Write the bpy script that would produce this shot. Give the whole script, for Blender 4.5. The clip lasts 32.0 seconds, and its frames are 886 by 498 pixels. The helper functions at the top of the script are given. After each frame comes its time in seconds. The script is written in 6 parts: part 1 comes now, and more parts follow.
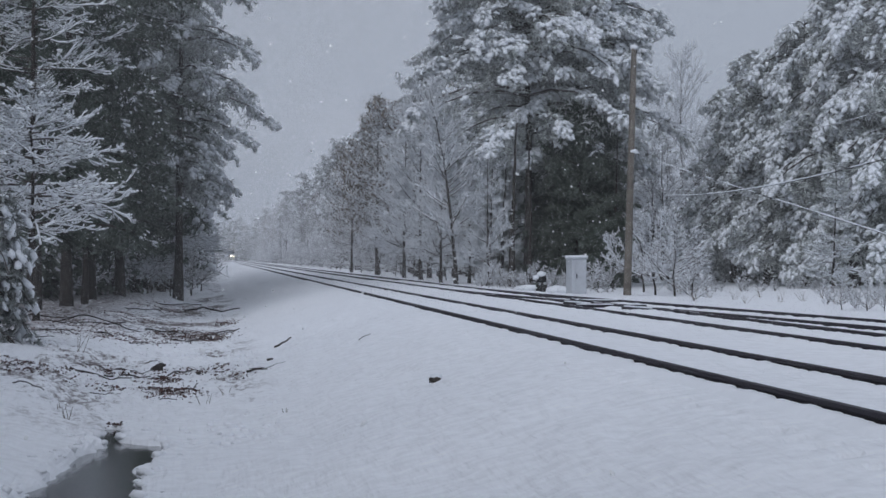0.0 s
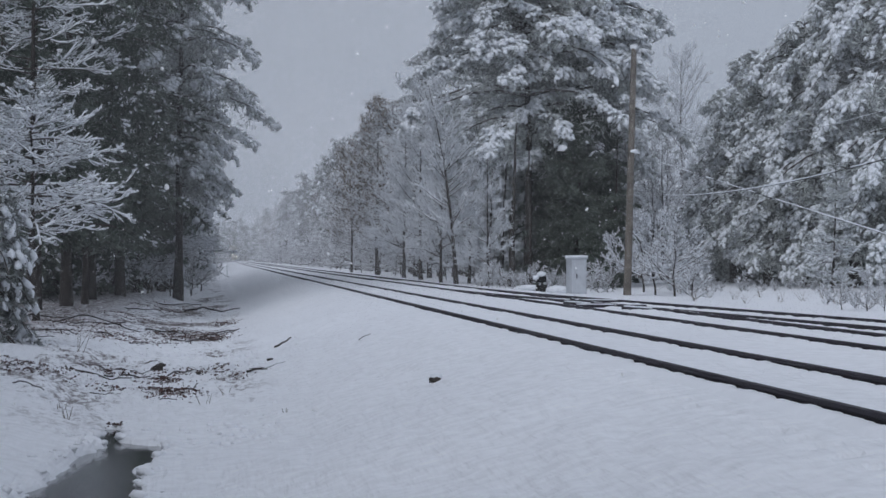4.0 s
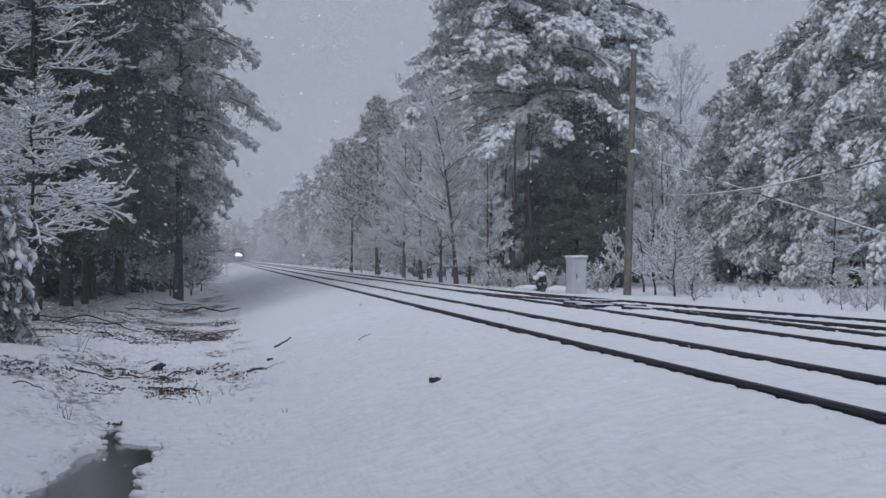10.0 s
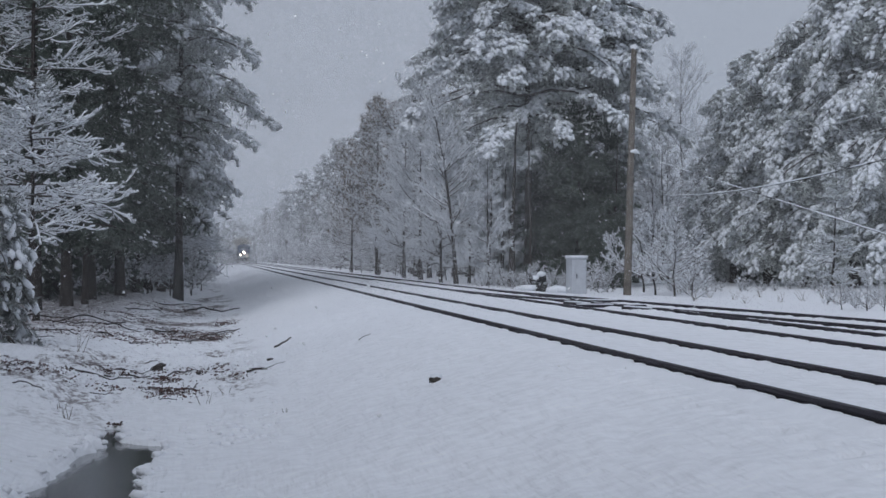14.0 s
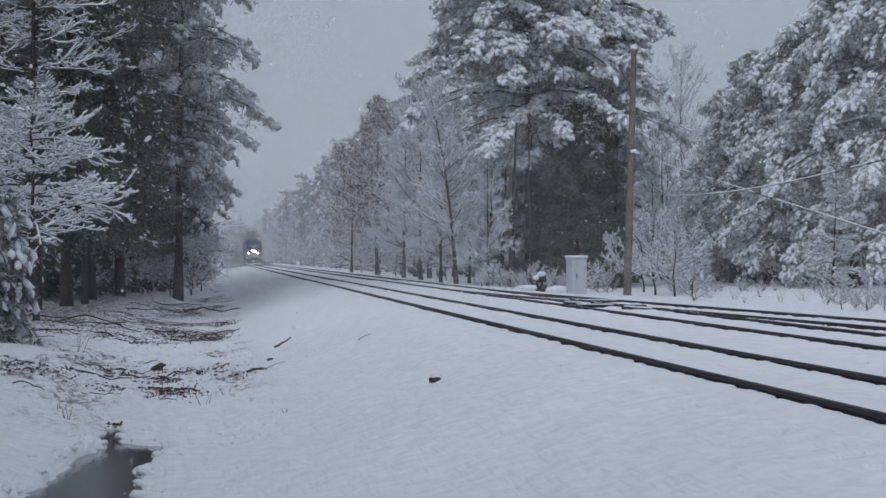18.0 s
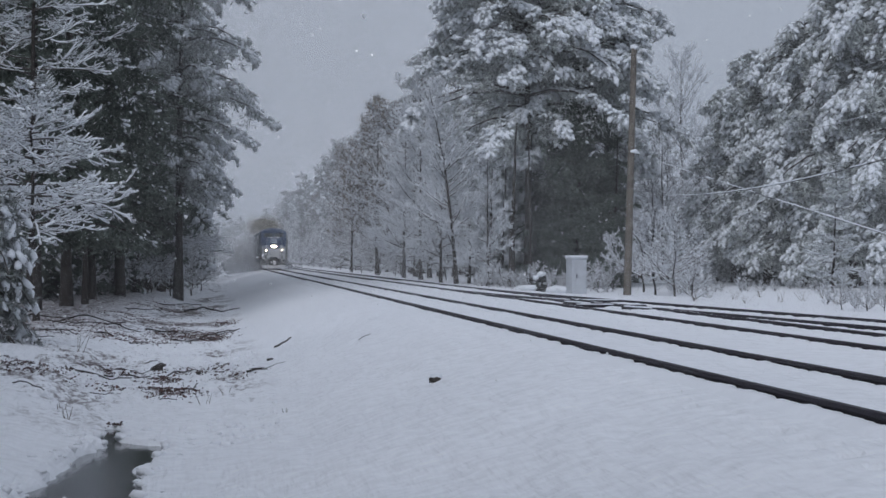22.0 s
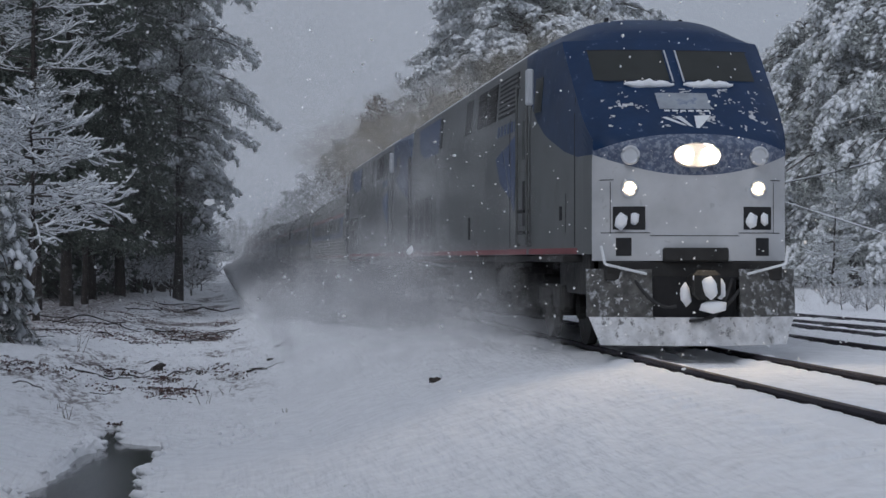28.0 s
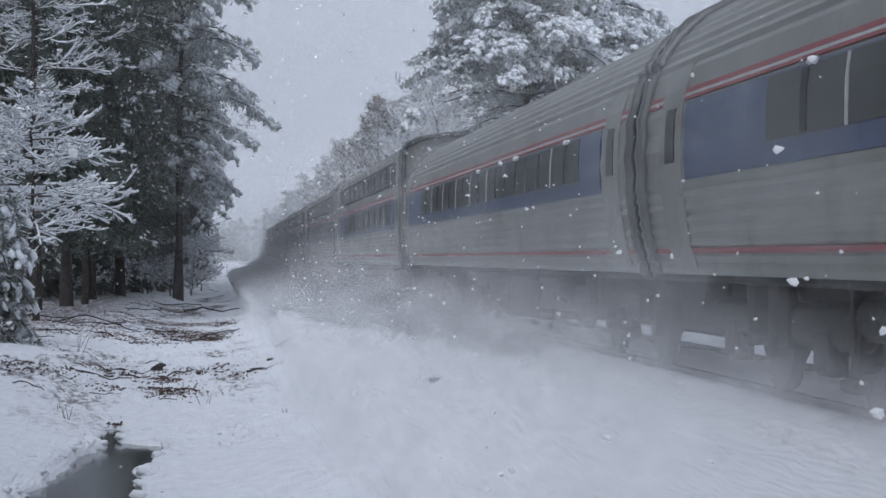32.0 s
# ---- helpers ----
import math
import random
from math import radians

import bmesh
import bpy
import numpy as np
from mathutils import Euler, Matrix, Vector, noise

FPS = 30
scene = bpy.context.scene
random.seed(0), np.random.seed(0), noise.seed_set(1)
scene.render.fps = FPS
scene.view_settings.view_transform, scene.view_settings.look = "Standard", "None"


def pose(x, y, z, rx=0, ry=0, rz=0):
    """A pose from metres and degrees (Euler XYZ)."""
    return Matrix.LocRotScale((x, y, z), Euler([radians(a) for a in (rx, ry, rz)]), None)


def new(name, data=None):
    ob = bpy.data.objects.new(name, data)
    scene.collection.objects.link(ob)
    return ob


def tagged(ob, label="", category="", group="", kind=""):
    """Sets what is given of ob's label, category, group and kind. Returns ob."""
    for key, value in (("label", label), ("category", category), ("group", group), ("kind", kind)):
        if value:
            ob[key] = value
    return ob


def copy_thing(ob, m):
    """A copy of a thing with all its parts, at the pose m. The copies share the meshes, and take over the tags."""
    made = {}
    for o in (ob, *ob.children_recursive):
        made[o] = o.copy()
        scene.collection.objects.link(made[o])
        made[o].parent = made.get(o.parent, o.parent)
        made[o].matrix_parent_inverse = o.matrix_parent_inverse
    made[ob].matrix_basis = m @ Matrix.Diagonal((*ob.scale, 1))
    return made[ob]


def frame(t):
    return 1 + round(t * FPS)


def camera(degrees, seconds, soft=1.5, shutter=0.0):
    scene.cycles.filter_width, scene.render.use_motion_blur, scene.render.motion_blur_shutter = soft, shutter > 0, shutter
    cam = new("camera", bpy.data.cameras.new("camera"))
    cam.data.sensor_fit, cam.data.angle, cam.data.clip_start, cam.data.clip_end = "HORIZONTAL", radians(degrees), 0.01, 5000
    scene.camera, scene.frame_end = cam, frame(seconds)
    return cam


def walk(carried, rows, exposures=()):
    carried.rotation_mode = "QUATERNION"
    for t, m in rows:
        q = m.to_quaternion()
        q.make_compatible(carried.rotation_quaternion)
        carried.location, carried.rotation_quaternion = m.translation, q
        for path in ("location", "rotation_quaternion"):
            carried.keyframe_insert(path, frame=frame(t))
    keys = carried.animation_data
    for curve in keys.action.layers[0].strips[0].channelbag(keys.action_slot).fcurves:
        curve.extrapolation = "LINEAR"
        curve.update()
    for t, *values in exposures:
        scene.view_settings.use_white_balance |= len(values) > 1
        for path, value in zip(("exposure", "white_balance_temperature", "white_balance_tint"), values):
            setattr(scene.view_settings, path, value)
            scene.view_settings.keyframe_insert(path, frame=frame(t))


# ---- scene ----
# ================= camera =================
DEG = 25.6
F = 784.0 / math.tan(radians(DEG / 2))
YAW, TILT, EYE = 6.56, 0.275, (0.0, 0.0, 1.17)      # degrees right of the line, degrees up, metres
cam = camera(DEG, 32.0, soft=1.5)
POSE = pose(*EYE, 90 + TILT, 0, -YAW)
SECONDS = 32.0
walk(cam, [(0.0, POSE), (SECONDS, POSE)],
     exposures=[(0.0, 0.04), (27.0, 0.02), (28.0, -0.15), (29.0, 0.34), (30.0, 0.47), (32.0, 0.47)])

# ================= overcast winter light =================
world = bpy.data.worlds.new("overcast_sky")
scene.world = world
scene.cycles.transparent_max_bounces = 130
scene.cycles.max_bounces, scene.cycles.diffuse_bounces, scene.cycles.transmission_bounces = 10, 8, 8
world.use_nodes = True
wn, wl = world.node_tree.nodes, world.node_tree.links
wn.clear()
sky = wn.new("ShaderNodeTexSky")
sky.sky_type, sky.sun_disc = "NISHITA", False
sky.sun_elevation, sky.sun_rotation = radians(41), radians(211)
sky.dust_density, sky.air_density = 4.0, 1.0
flat = wn.new("ShaderNodeHueSaturation")
flat.inputs["Saturation"].default_value = 0.12
flat.inputs["Value"].default_value = 0.055
cover = wn.new("ShaderNodeMix")
cover.data_type = "RGBA"
cover.inputs[0].default_value = 0.86
cover.inputs[7].default_value = (0.362, 0.412, 0.508, 1)
back = wn.new("ShaderNodeBackground")
out = wn.new("ShaderNodeOutputWorld")
wl.new(sky.outputs[0], flat.inputs["Color"])
wl.new(flat.outputs[0], cover.inputs[6])
wl.new(cover.outputs[2], back.inputs[0])
wl.new(back.outputs[0], out.inputs[0])
sun_data = bpy.data.lights.new("sun", "SUN")
sun_data.energy, sun_data.angle, sun_data.color = 0.88, radians(26), (0.90, 0.945, 1.05)
sun = new("sun", sun_data)
sun.matrix_world = pose(0, 0, 60, 49, 0, -31)

# ================= materials =================


def node_material(name, base, rough=0.7, metal=0.0, vary=0.15, scale=6.0, bump=0.0, bump_scale=40.0,
                  second=None, second_at=0.6, second_scale=2.0, spec=0.5, per_piece=0.0, bump_stretch=1.0, bump_depth=0.05):
    """Principled surface with two scales of variation, an optional second colour in patches, and fine relief."""
    m = bpy.data.materials.new(name)
    m.use_nodes = True
    nt = m.node_tree
    n, l = nt.nodes, nt.links
    b = n["Principled BSDF"]
    b.inputs["Roughness"].default_value = rough
    b.inputs["Metallic"].default_value = metal
    b.inputs["Specular IOR Level"].default_value = spec
    co = n.new("ShaderNodeTexCoord")
    t1 = n.new("ShaderNodeTexNoise")
    t1.inputs["Scale"].default_value, t1.inputs["Detail"].default_value = scale, 6
    l.new(co.outputs["Object"], t1.inputs["Vector"])
    mapr = n.new("ShaderNodeMapRange")
    mapr.inputs[3].default_value, mapr.inputs[4].default_value = 1 - vary, 1 + vary
    mapr.inputs[1].default_value, mapr.inputs[2].default_value = 0.3, 0.7
    l.new(t1.outputs[0], mapr.inputs[0])
    mul = n.new("ShaderNodeMix")
    mul.data_type, mul.blend_type = "RGBA", "MULTIPLY"
    mul.inputs[0].default_value = 1
    mul.inputs[6].default_value = (*base, 1)
    l.new(mapr.outputs[0], mul.inputs[7])
    last = mul.outputs[2]
    if per_piece:
        g = n.new("ShaderNodeNewGeometry")
        r = n.new("ShaderNodeMapRange")
        r.inputs[3].default_value, r.inputs[4].default_value = 1 - per_piece, 1 + per_piece
        l.new(g.outputs["Random Per Island"], r.inputs[0])
        mp = n.new("ShaderNodeMix")
        mp.data_type, mp.blend_type = "RGBA", "MULTIPLY"
        mp.inputs[0].default_value = 1
        l.new(last, mp.inputs[6])
        l.new(r.outputs[0], mp.inputs[7])
        last = mp.outputs[2]
    if second:
        t2 = n.new("ShaderNodeTexNoise")
        t2.inputs["Scale"].default_value, t2.inputs["Detail"].default_value = second_scale, 8
        t2.inputs["Roughness"].default_value = 0.7
        l.new(co.outputs["Object"], t2.inputs["Vector"])
        r2 = n.new("ShaderNodeMapRange")
        r2.inputs[1].default_value, r2.inputs[2].default_value = second_at - 0.05, second_at + 0.05
        l.new(t2.outputs[0], r2.inputs[0])
        mx = n.new("ShaderNodeMix")
        mx.data_type = "RGBA"
        l.new(r2.outputs[0], mx.inputs[0])
        l.new(last, mx.inputs[6])
        mx.inputs[7].default_value = (*second, 1)
        last = mx.outputs[2]
    l.new(last, b.inputs["Base Color"])
    if bump:
        t3 = n.new("ShaderNodeTexNoise")
        t3.inputs["Scale"].default_value, t3.inputs["Detail"].default_value = bump_scale, 5
        way = n.new("ShaderNodeMapping")
        way.inputs["Scale"].default_value = (1.0, bump_stretch, 1.0)
        l.new(co.outputs["Object"], way.inputs["Vector"])
        l.new(way.outputs[0], t3.inputs["Vector"])
        bp = n.new("ShaderNodeBump")
        bp.inputs["Strength"].default_value, bp.inputs["Distance"].default_value = bump, bump_depth
        l.new(t3.outputs[0], bp.inputs["Height"])
        l.new(bp.outputs[0], b.inputs["Normal"])
    return m


def glow_material(name, colour, strength):
    m = bpy.data.materials.new(name)
    m.use_nodes = True
    b = m.node_tree.nodes["Principled BSDF"]
    b.inputs["Base Color"].default_value = (0.9, 0.85, 0.75, 1)
    b.inputs["Emission Color"].default_value = (*colour, 1)
    b.inputs["Emission Strength"].default_value = strength
    return m


def snowflake_material(name, colour, through_part, cover=1.0, soft=False):
    """Airborne snow: light passes through each crystal as well as bouncing from it; cover: how much of the light a crystal stops."""
    m = bpy.data.materials.new(name)
    m.use_nodes = True
    n, l = m.node_tree.nodes, m.node_tree.links
    n.clear()
    d, t = n.new("ShaderNodeBsdfDiffuse"), n.new("ShaderNodeBsdfTranslucent")
    d.inputs[0].default_value = t.inputs[0].default_value = (*colour, 1)
    mx, o = n.new("ShaderNodeMixShader"), n.new("ShaderNodeOutputMaterial")
    mx.inputs[0].default_value = through_part
    l.new(d.outputs[0], mx.inputs[1])
    l.new(t.outputs[0], mx.inputs[2])
    last = mx.outputs[0]
    if cover < 1:
        clear, mc = n.new("ShaderNodeBsdfTransparent"), n.new("ShaderNodeMixShader")
        mc.inputs[0].default_value = cover
        if soft:
            # a puff thins out from its middle to its rim
            co, way, fall, ease = n.new("ShaderNodeTexCoord"), n.new("ShaderNodeMapping"), n.new("ShaderNodeTexGradient"), n.new("ShaderNodeMapRange")
            fall.gradient_type = "SPHERICAL"
            way.inputs["Location"].default_value = (-1, -1, 0)
            way.inputs["Scale"].default_value = (2, 2, 0)
            ease.interpolation_type = "SMOOTHSTEP"
            ease.inputs[4].default_value = cover
            l.new(co.outputs["UV"], way.inputs["Vector"])
            l.new(way.outputs[0], fall.inputs["Vector"])
            l.new(fall.outputs["Fac"], ease.inputs[0])
            l.new(ease.outputs[0], mc.inputs[0])
        l.new(clear.outputs[0], mc.inputs[1])
        l.new(last, mc.inputs[2])
        last = mc.outputs[0]
    l.new(last, o.inputs[0])
    return m


SNOW = node_material("fresh_snow", (0.90, 0.905, 0.93), 0.75, vary=0.04, scale=0.8, bump=0.6, bump_scale=9, spec=0.2)
SNOW_CLUMP = node_material("clinging_snow", (0.84, 0.86, 0.89), 0.8, vary=0.05, scale=3, bump=0.3, bump_scale=12, spec=0.2)
FLAKE = snowflake_material("airborne_snow", (0.96, 0.96, 0.96), 0.5)
VEIL = snowflake_material("fine_airborne_snow", (0.98, 0.98, 0.98), 0.5, 0.24)
SPRAY = snowflake_material("blown_snow", (0.97, 0.97, 0.98), 0.5, 0.05, True)
HAZE = snowflake_material("drifting_snow_haze", (0.97, 0.97, 0.98), 0.5, 0.05, True)
HAZE_THIN = snowflake_material("thin_snow_haze", (0.97, 0.97, 0.98), 0.5, 0.018, True)
SMOKE = snowflake_material("brown_exhaust", (0.52, 0.47, 0.39), 0.5, 0.08, True)
BARK = node_material("pine_bark", (0.050, 0.042, 0.038), 0.95, vary=0.4, scale=5, bump=0.8, bump_scale=18,
                     second=(0.50, 0.51, 0.53), second_at=0.72, second_scale=1.6)
TWIG = node_material("bare_twigs", (0.098, 0.085, 0.079), 0.95, vary=0.3, scale=8)
NEEDLE = node_material("pine_needles", (0.128, 0.15, 0.128), 0.8, vary=0.35, scale=1.2, per_piece=0.35)
# rime on the needles; the tone is also raised to carry the mist's greying
NEEDLE_FROST = node_material("frosted_needles", (0.46, 0.48, 0.465), 0.85, vary=0.35, scale=1.2, per_piece=0.4)
NEEDLE_RIME = node_material("rimed_needles", (0.31, 0.325, 0.32), 0.85, vary=0.35, scale=1.2, per_piece=0.4)
OAKLEAF = node_material("withered_oak_leaves", (0.13, 0.095, 0.065), 0.9, vary=0.3, scale=2, per_piece=0.5)
STEEL = node_material("rail_steel", (0.024, 0.019, 0.028), 0.7, 0.2, vary=0.3, scale=9, bump=0.3, bump_scale=60,
                      second=(0.6, 0.62, 0.66), second_at=0.74, second_scale=30)
WATER = node_material("puddle_water", (0.05, 0.052, 0.052), 0.06, vary=0.1, scale=2, bump=0.05, bump_scale=9)
POLEWOOD = node_material("weathered_pole_wood", (0.16, 0.14, 0.12), 0.9, vary=0.3, scale=3, bump=0.6, bump_scale=30)
CABINET = node_material("aluminium_cabinet", (0.55, 0.57, 0.60), 0.45, 0.3, vary=0.08, scale=4, bump=0.05, bump_scale=6)
LITTER = node_material("leaf_litter", (0.10, 0.062, 0.055), 0.95, vary=0.5, scale=5, bump=0.8, bump_scale=12, per_piece=0.5)
WEED = node_material("dry_weed_stalks", (0.16, 0.13, 0.10), 0.9, vary=0.3, scale=5)
WIRE = node_material("cable_sheath", (0.03, 0.03, 0.03), 0.6)
SILVER = node_material("silver_grey_paint", (0.125, 0.129, 0.128), 0.42, 0.2, vary=0.08, scale=1.5, bump=0.04, bump_scale=8,
                       second=(0.098, 0.098, 0.092), second_at=0.60, second_scale=1.2)
NOSE = node_material("pale_nose_paint", (0.46, 0.47, 0.485), 0.55, 0.0, vary=0.18, scale=1.6, bump=0.06, bump_scale=14,
                     second=(0.33, 0.335, 0.34), second_at=0.66, second_scale=7.0)
BLUE = node_material("dark_blue_paint", (0.006, 0.028, 0.082), 0.45, 0.0, vary=0.15, scale=3, bump=0.05, bump_scale=12,
                     second=(0.16, 0.20, 0.28), second_at=0.66, second_scale=6, spec=0.3)
BLUEFROST = node_material("snow_dusted_blue_paint", (0.075, 0.10, 0.165), 0.6, 0, vary=0.2, scale=9, bump=0.2, bump_scale=20,
                          second=(0.22, 0.25, 0.31), second_at=0.53, second_scale=16)
RED = node_material("red_stripe_paint", (0.26, 0.055, 0.062), 0.5, vary=0.15, scale=4)
DARK = node_material("sooty_underframe", (0.030, 0.029, 0.028), 0.75, 0.2, vary=0.4, scale=3, bump=0.4, bump_scale=9,
                     second=(0.34, 0.35, 0.37), second_at=0.68, second_scale=8)
GRILLE = node_material("black_grille", (0.018, 0.018, 0.02), 0.6, 0.3, vary=0.3, scale=6)
GLASS = node_material("dark_cab_glass", (0.042, 0.045, 0.043), 0.32, 0.0, vary=0.1, scale=3, bump=0.02, bump_scale=9, spec=0.12)
STEELCAR = node_material("dull_stainless_steel", (0.245, 0.245, 0.228), 0.5, 0.35, vary=0.12, scale=1.2, bump=0.04, bump_scale=10,
                         second=(0.19, 0.185, 0.17), second_at=0.6, second_scale=0.8)
COACHBLUE = node_material("faded_blue_band", (0.030, 0.055, 0.125), 0.35, 0.1, vary=0.15, scale=2, bump=0.04, bump_scale=8, second=(0.09, 0.11, 0.15), second_at=0.64, second_scale=3)
GASKET = node_material("black_rubber_gangway", (0.03, 0.03, 0.032), 0.8, vary=0.2, scale=6)
MARKBLUE = node_material("weathered_marking_paint", (0.045, 0.075, 0.16), 0.5, 0.1, vary=0.2, scale=5)
LAMP_OFF = node_material("unlit_lamp_glass", (0.35, 0.35, 0.36), 0.25, vary=0.1, scale=5)
NOSE_GREY = node_material("sooty_grey_nose_paint", (0.20, 0.205, 0.21), 0.5, 0.1, vary=0.15, scale=1.2, bump=0.05, bump_scale=14)
WHITEMARK = node_material("white_marking_paint", (0.72, 0.74, 0.76), 0.55, vary=0.1, scale=5)
STRIPEWHITE = node_material("dulled_white_stripe", (0.42, 0.40, 0.39), 0.55, vary=0.15, scale=4)
LAMP = glow_material("lit_lamp_core", (1.0, 0.78, 0.52), 380.0)
LAMP_BOWL = glow_material("lit_lamp_reflector", (1.0, 0.50, 0.22), 0.45)
LAMP_DIM = glow_material("lit_ditch_lamp_core", (1.0, 0.74, 0.42), 90.0)

# ================= mesh helpers =================


def mesh_of(name, verts, faces, mat, smooth=False):
    """A mesh from numpy arrays: verts (n,3), faces one array (k,3|4) or a list of such arrays."""
    verts = np.asarray(verts, dtype=np.float32)
    blocks = faces if isinstance(faces, list) else [faces]
    blocks = [np.asarray(b, dtype=np.int32) for b in blocks if len(b)]
    me = bpy.data.meshes.new(name)
    me.vertices.add(len(verts))
    me.vertices.foreach_set("co", verts.ravel())
    used, flat_index = np.unique(np.concatenate([b.ravel() for b in blocks]), return_inverse=True)
    if len(used) < len(verts):
        verts, at, packed = verts[used], 0, []
        for b in blocks:
            packed.append(flat_index[at:at + b.size].reshape(b.shape).astype(np.int32))
            at += b.size
        blocks = packed
        me.clear_geometry()
        me.vertices.add(len(verts))
        me.vertices.foreach_set("co", verts.ravel())
    loops = np.concatenate([b.ravel() for b in blocks])
    sizes = np.concatenate([np.full(len(b), b.shape[1], dtype=np.int32) for b in blocks])
    starts = np.concatenate([[0], np.cumsum(sizes)[:-1]]).astype(np.int32)
    me.loops.add(len(loops))
    me.loops.foreach_set("vertex_index", loops)
    me.polygons.add(len(sizes))
    me.polygons.foreach_set("loop_start", starts)
    me.polygons.foreach_set("loop_total", sizes)
    me.polygons.foreach_set("use_smooth", np.full(len(sizes), smooth, dtype=bool))
    me.materials.append(mat)
    me.update(calc_edges=True)
    me.validate()
    return me


class Geo:
    """Collects pieces of one mesh."""

    def __init__(self):
        self.v, self.f, self.n = [], [], 0

    def add(self, v, f):
        v, f = np.asarray(v, dtype=float).reshape(-1, 3), np.asarray(f, dtype=int)
        self.v.append(v)
        self.f.append(f + self.n)
        self.n += len(v)
        return self

    def box(self, x0, x1, y0, y1, z0, z1, bevel=0.0):
        """A box with its upright and level edges chamfered."""
        if bevel <= 0:
            v = [(x, y, z) for z in (z0, z1) for y in (y0, y1) for x in (x0, x1)]
            return self.add(v, [(0, 2, 3, 1), (4, 5, 7, 6), (0, 1, 5, 4), (2, 6, 7, 3), (0, 4, 6, 2), (1, 3, 7, 5)])
        b = min(bevel, (x1 - x0) / 2.1, (y1 - y0) / 2.1, (z1 - z0) / 2.1)
        rings = []
        for z, k in ((z0, b), (z0 + b, 0), (z1 - b, 0), (z1, b)):
            rings.append([(x0 + b + k * .3, y0 + k, z), (x1 - b - k * .3, y0 + k, z), (x1 - k, y0 + b + k * .3, z), (x1 - k, y1 - b - k * .3, z),
                          (x1 - b - k * .3, y1 - k, z), (x0 + b + k * .3, y1 - k, z), (x0 + k, y1 - b - k * .3, z), (x0 + k, y0 + b + k * .3, z)])
        v = [p for r in rings for p in r]
        f = [(8 * r + i, 8 * r + (i + 1) % 8, 8 * r + 8 + (i + 1) % 8, 8 * r + 8 + i) for r in range(3) for i in range(8)]
        self.add(v, f)
        n0 = self.n - 32
        for base, order in ((n0, (7, 6, 5, 4, 3, 2, 1, 0)), (n0 + 24, range(8))):
            o = list(order)
            self.f.append(np.array([[base + o[0], base + o[i], base + o[i + 1], base + o[i + 2]] for i in (1, 3, 5) if i + 2 < 8]))
        return self

    def rod(self, p, q, r0, r1=None, sides=8):
        v, f = tubes(np.array([p]), np.array([(np.array(p) + np.array(q)) / 2]), np.array([q]), np.array([r0]), np.array([r0 if r1 is None else r1]), sides, 1)
        self.add(v, f)
        n0 = self.n - 2 * sides
        for base, flip in ((n0, True), (n0 + sides, False)):
            i = np.arange(1, sides - 1)
            self.f.append(np.stack([np.full_like(i, base), base + (i + 1 if flip else i), base + (i if flip else i + 1)], 1))
        return self

    def lump(self, c, r, squash=(1, 1, 1), rng=None, rough=0.25):
        v, f = blobs(np.array([c]), np.array([r]), np.array([squash]), rng or np.random.default_rng(1), rough)
        return self.add(v, f)

    def mesh(self, name, mat, smooth=False):
        quads = [f for f in self.f if f.shape[1] == 4]
        tris = [f for f in self.f if f.shape[1] == 3]
        return mesh_of(name, np.concatenate(self.v), ([np.concatenate(quads)] if quads else []) + ([np.concatenate(tris)] if tris else []), mat, smooth)


def part(name, geo, mat, parent=None, label="", smooth=False):
    """One mesh object under a thing or a part."""
    me = geo if isinstance(geo, bpy.types.Mesh) else geo.mesh(name, mat, smooth)
    ob = new(name, me)
    if parent:
        ob.parent = parent
    return tagged(ob, label)


def tubes(p0, p1, p2, r0, r1, sides=4, segs=3):
    """Tapered tubes along quadratic curves p0, p1, p2, all arrays (n,3)."""
    n = len(p0)
    t = np.linspace(0, 1, segs + 1)[None, :, None]
    a, b, c = p0[:, None], p1[:, None], p2[:, None]
    path = (1 - t) ** 2 * a + 2 * t * (1 - t) * b + t ** 2 * c
    tan = 2 * (1 - t) * (b - a) + 2 * t * (c - b)
    tan /= np.linalg.norm(tan, axis=2, keepdims=True) + 1e-9
    ref = np.where(np.abs(tan[..., 2:]) > 0.9, np.array([1.0, 0, 0]), np.array([0, 0, 1.0]))
    u = np.cross(tan, ref)
    u /= np.linalg.norm(u, axis=2, keepdims=True) + 1e-9
    w = np.cross(u, tan)
    r = (r0[:, None] + (r1 - r0)[:, None] * t[..., 0])[..., None, None]
    ang = np.arange(sides) * 2 * math.pi / sides
    ring = path[:, :, None] + r * (u[:, :, None] * np.cos(ang)[None, None, :, None] + w[:, :, None] * np.sin(ang)[None, None, :, None])
    v = ring.reshape(-1, 3)
    k, s = np.meshgrid(np.arange(segs), np.arange(sides), indexing="ij")
    q = np.stack([k * sides + s, k * sides + (s + 1) % sides, (k + 1) * sides + (s + 1) % sides, (k + 1) * sides + s], -1).reshape(-1, 4)
    f = (q[None] + (np.arange(n) * (segs + 1) * sides)[:, None, None]).reshape(-1, 4)
    return v, f


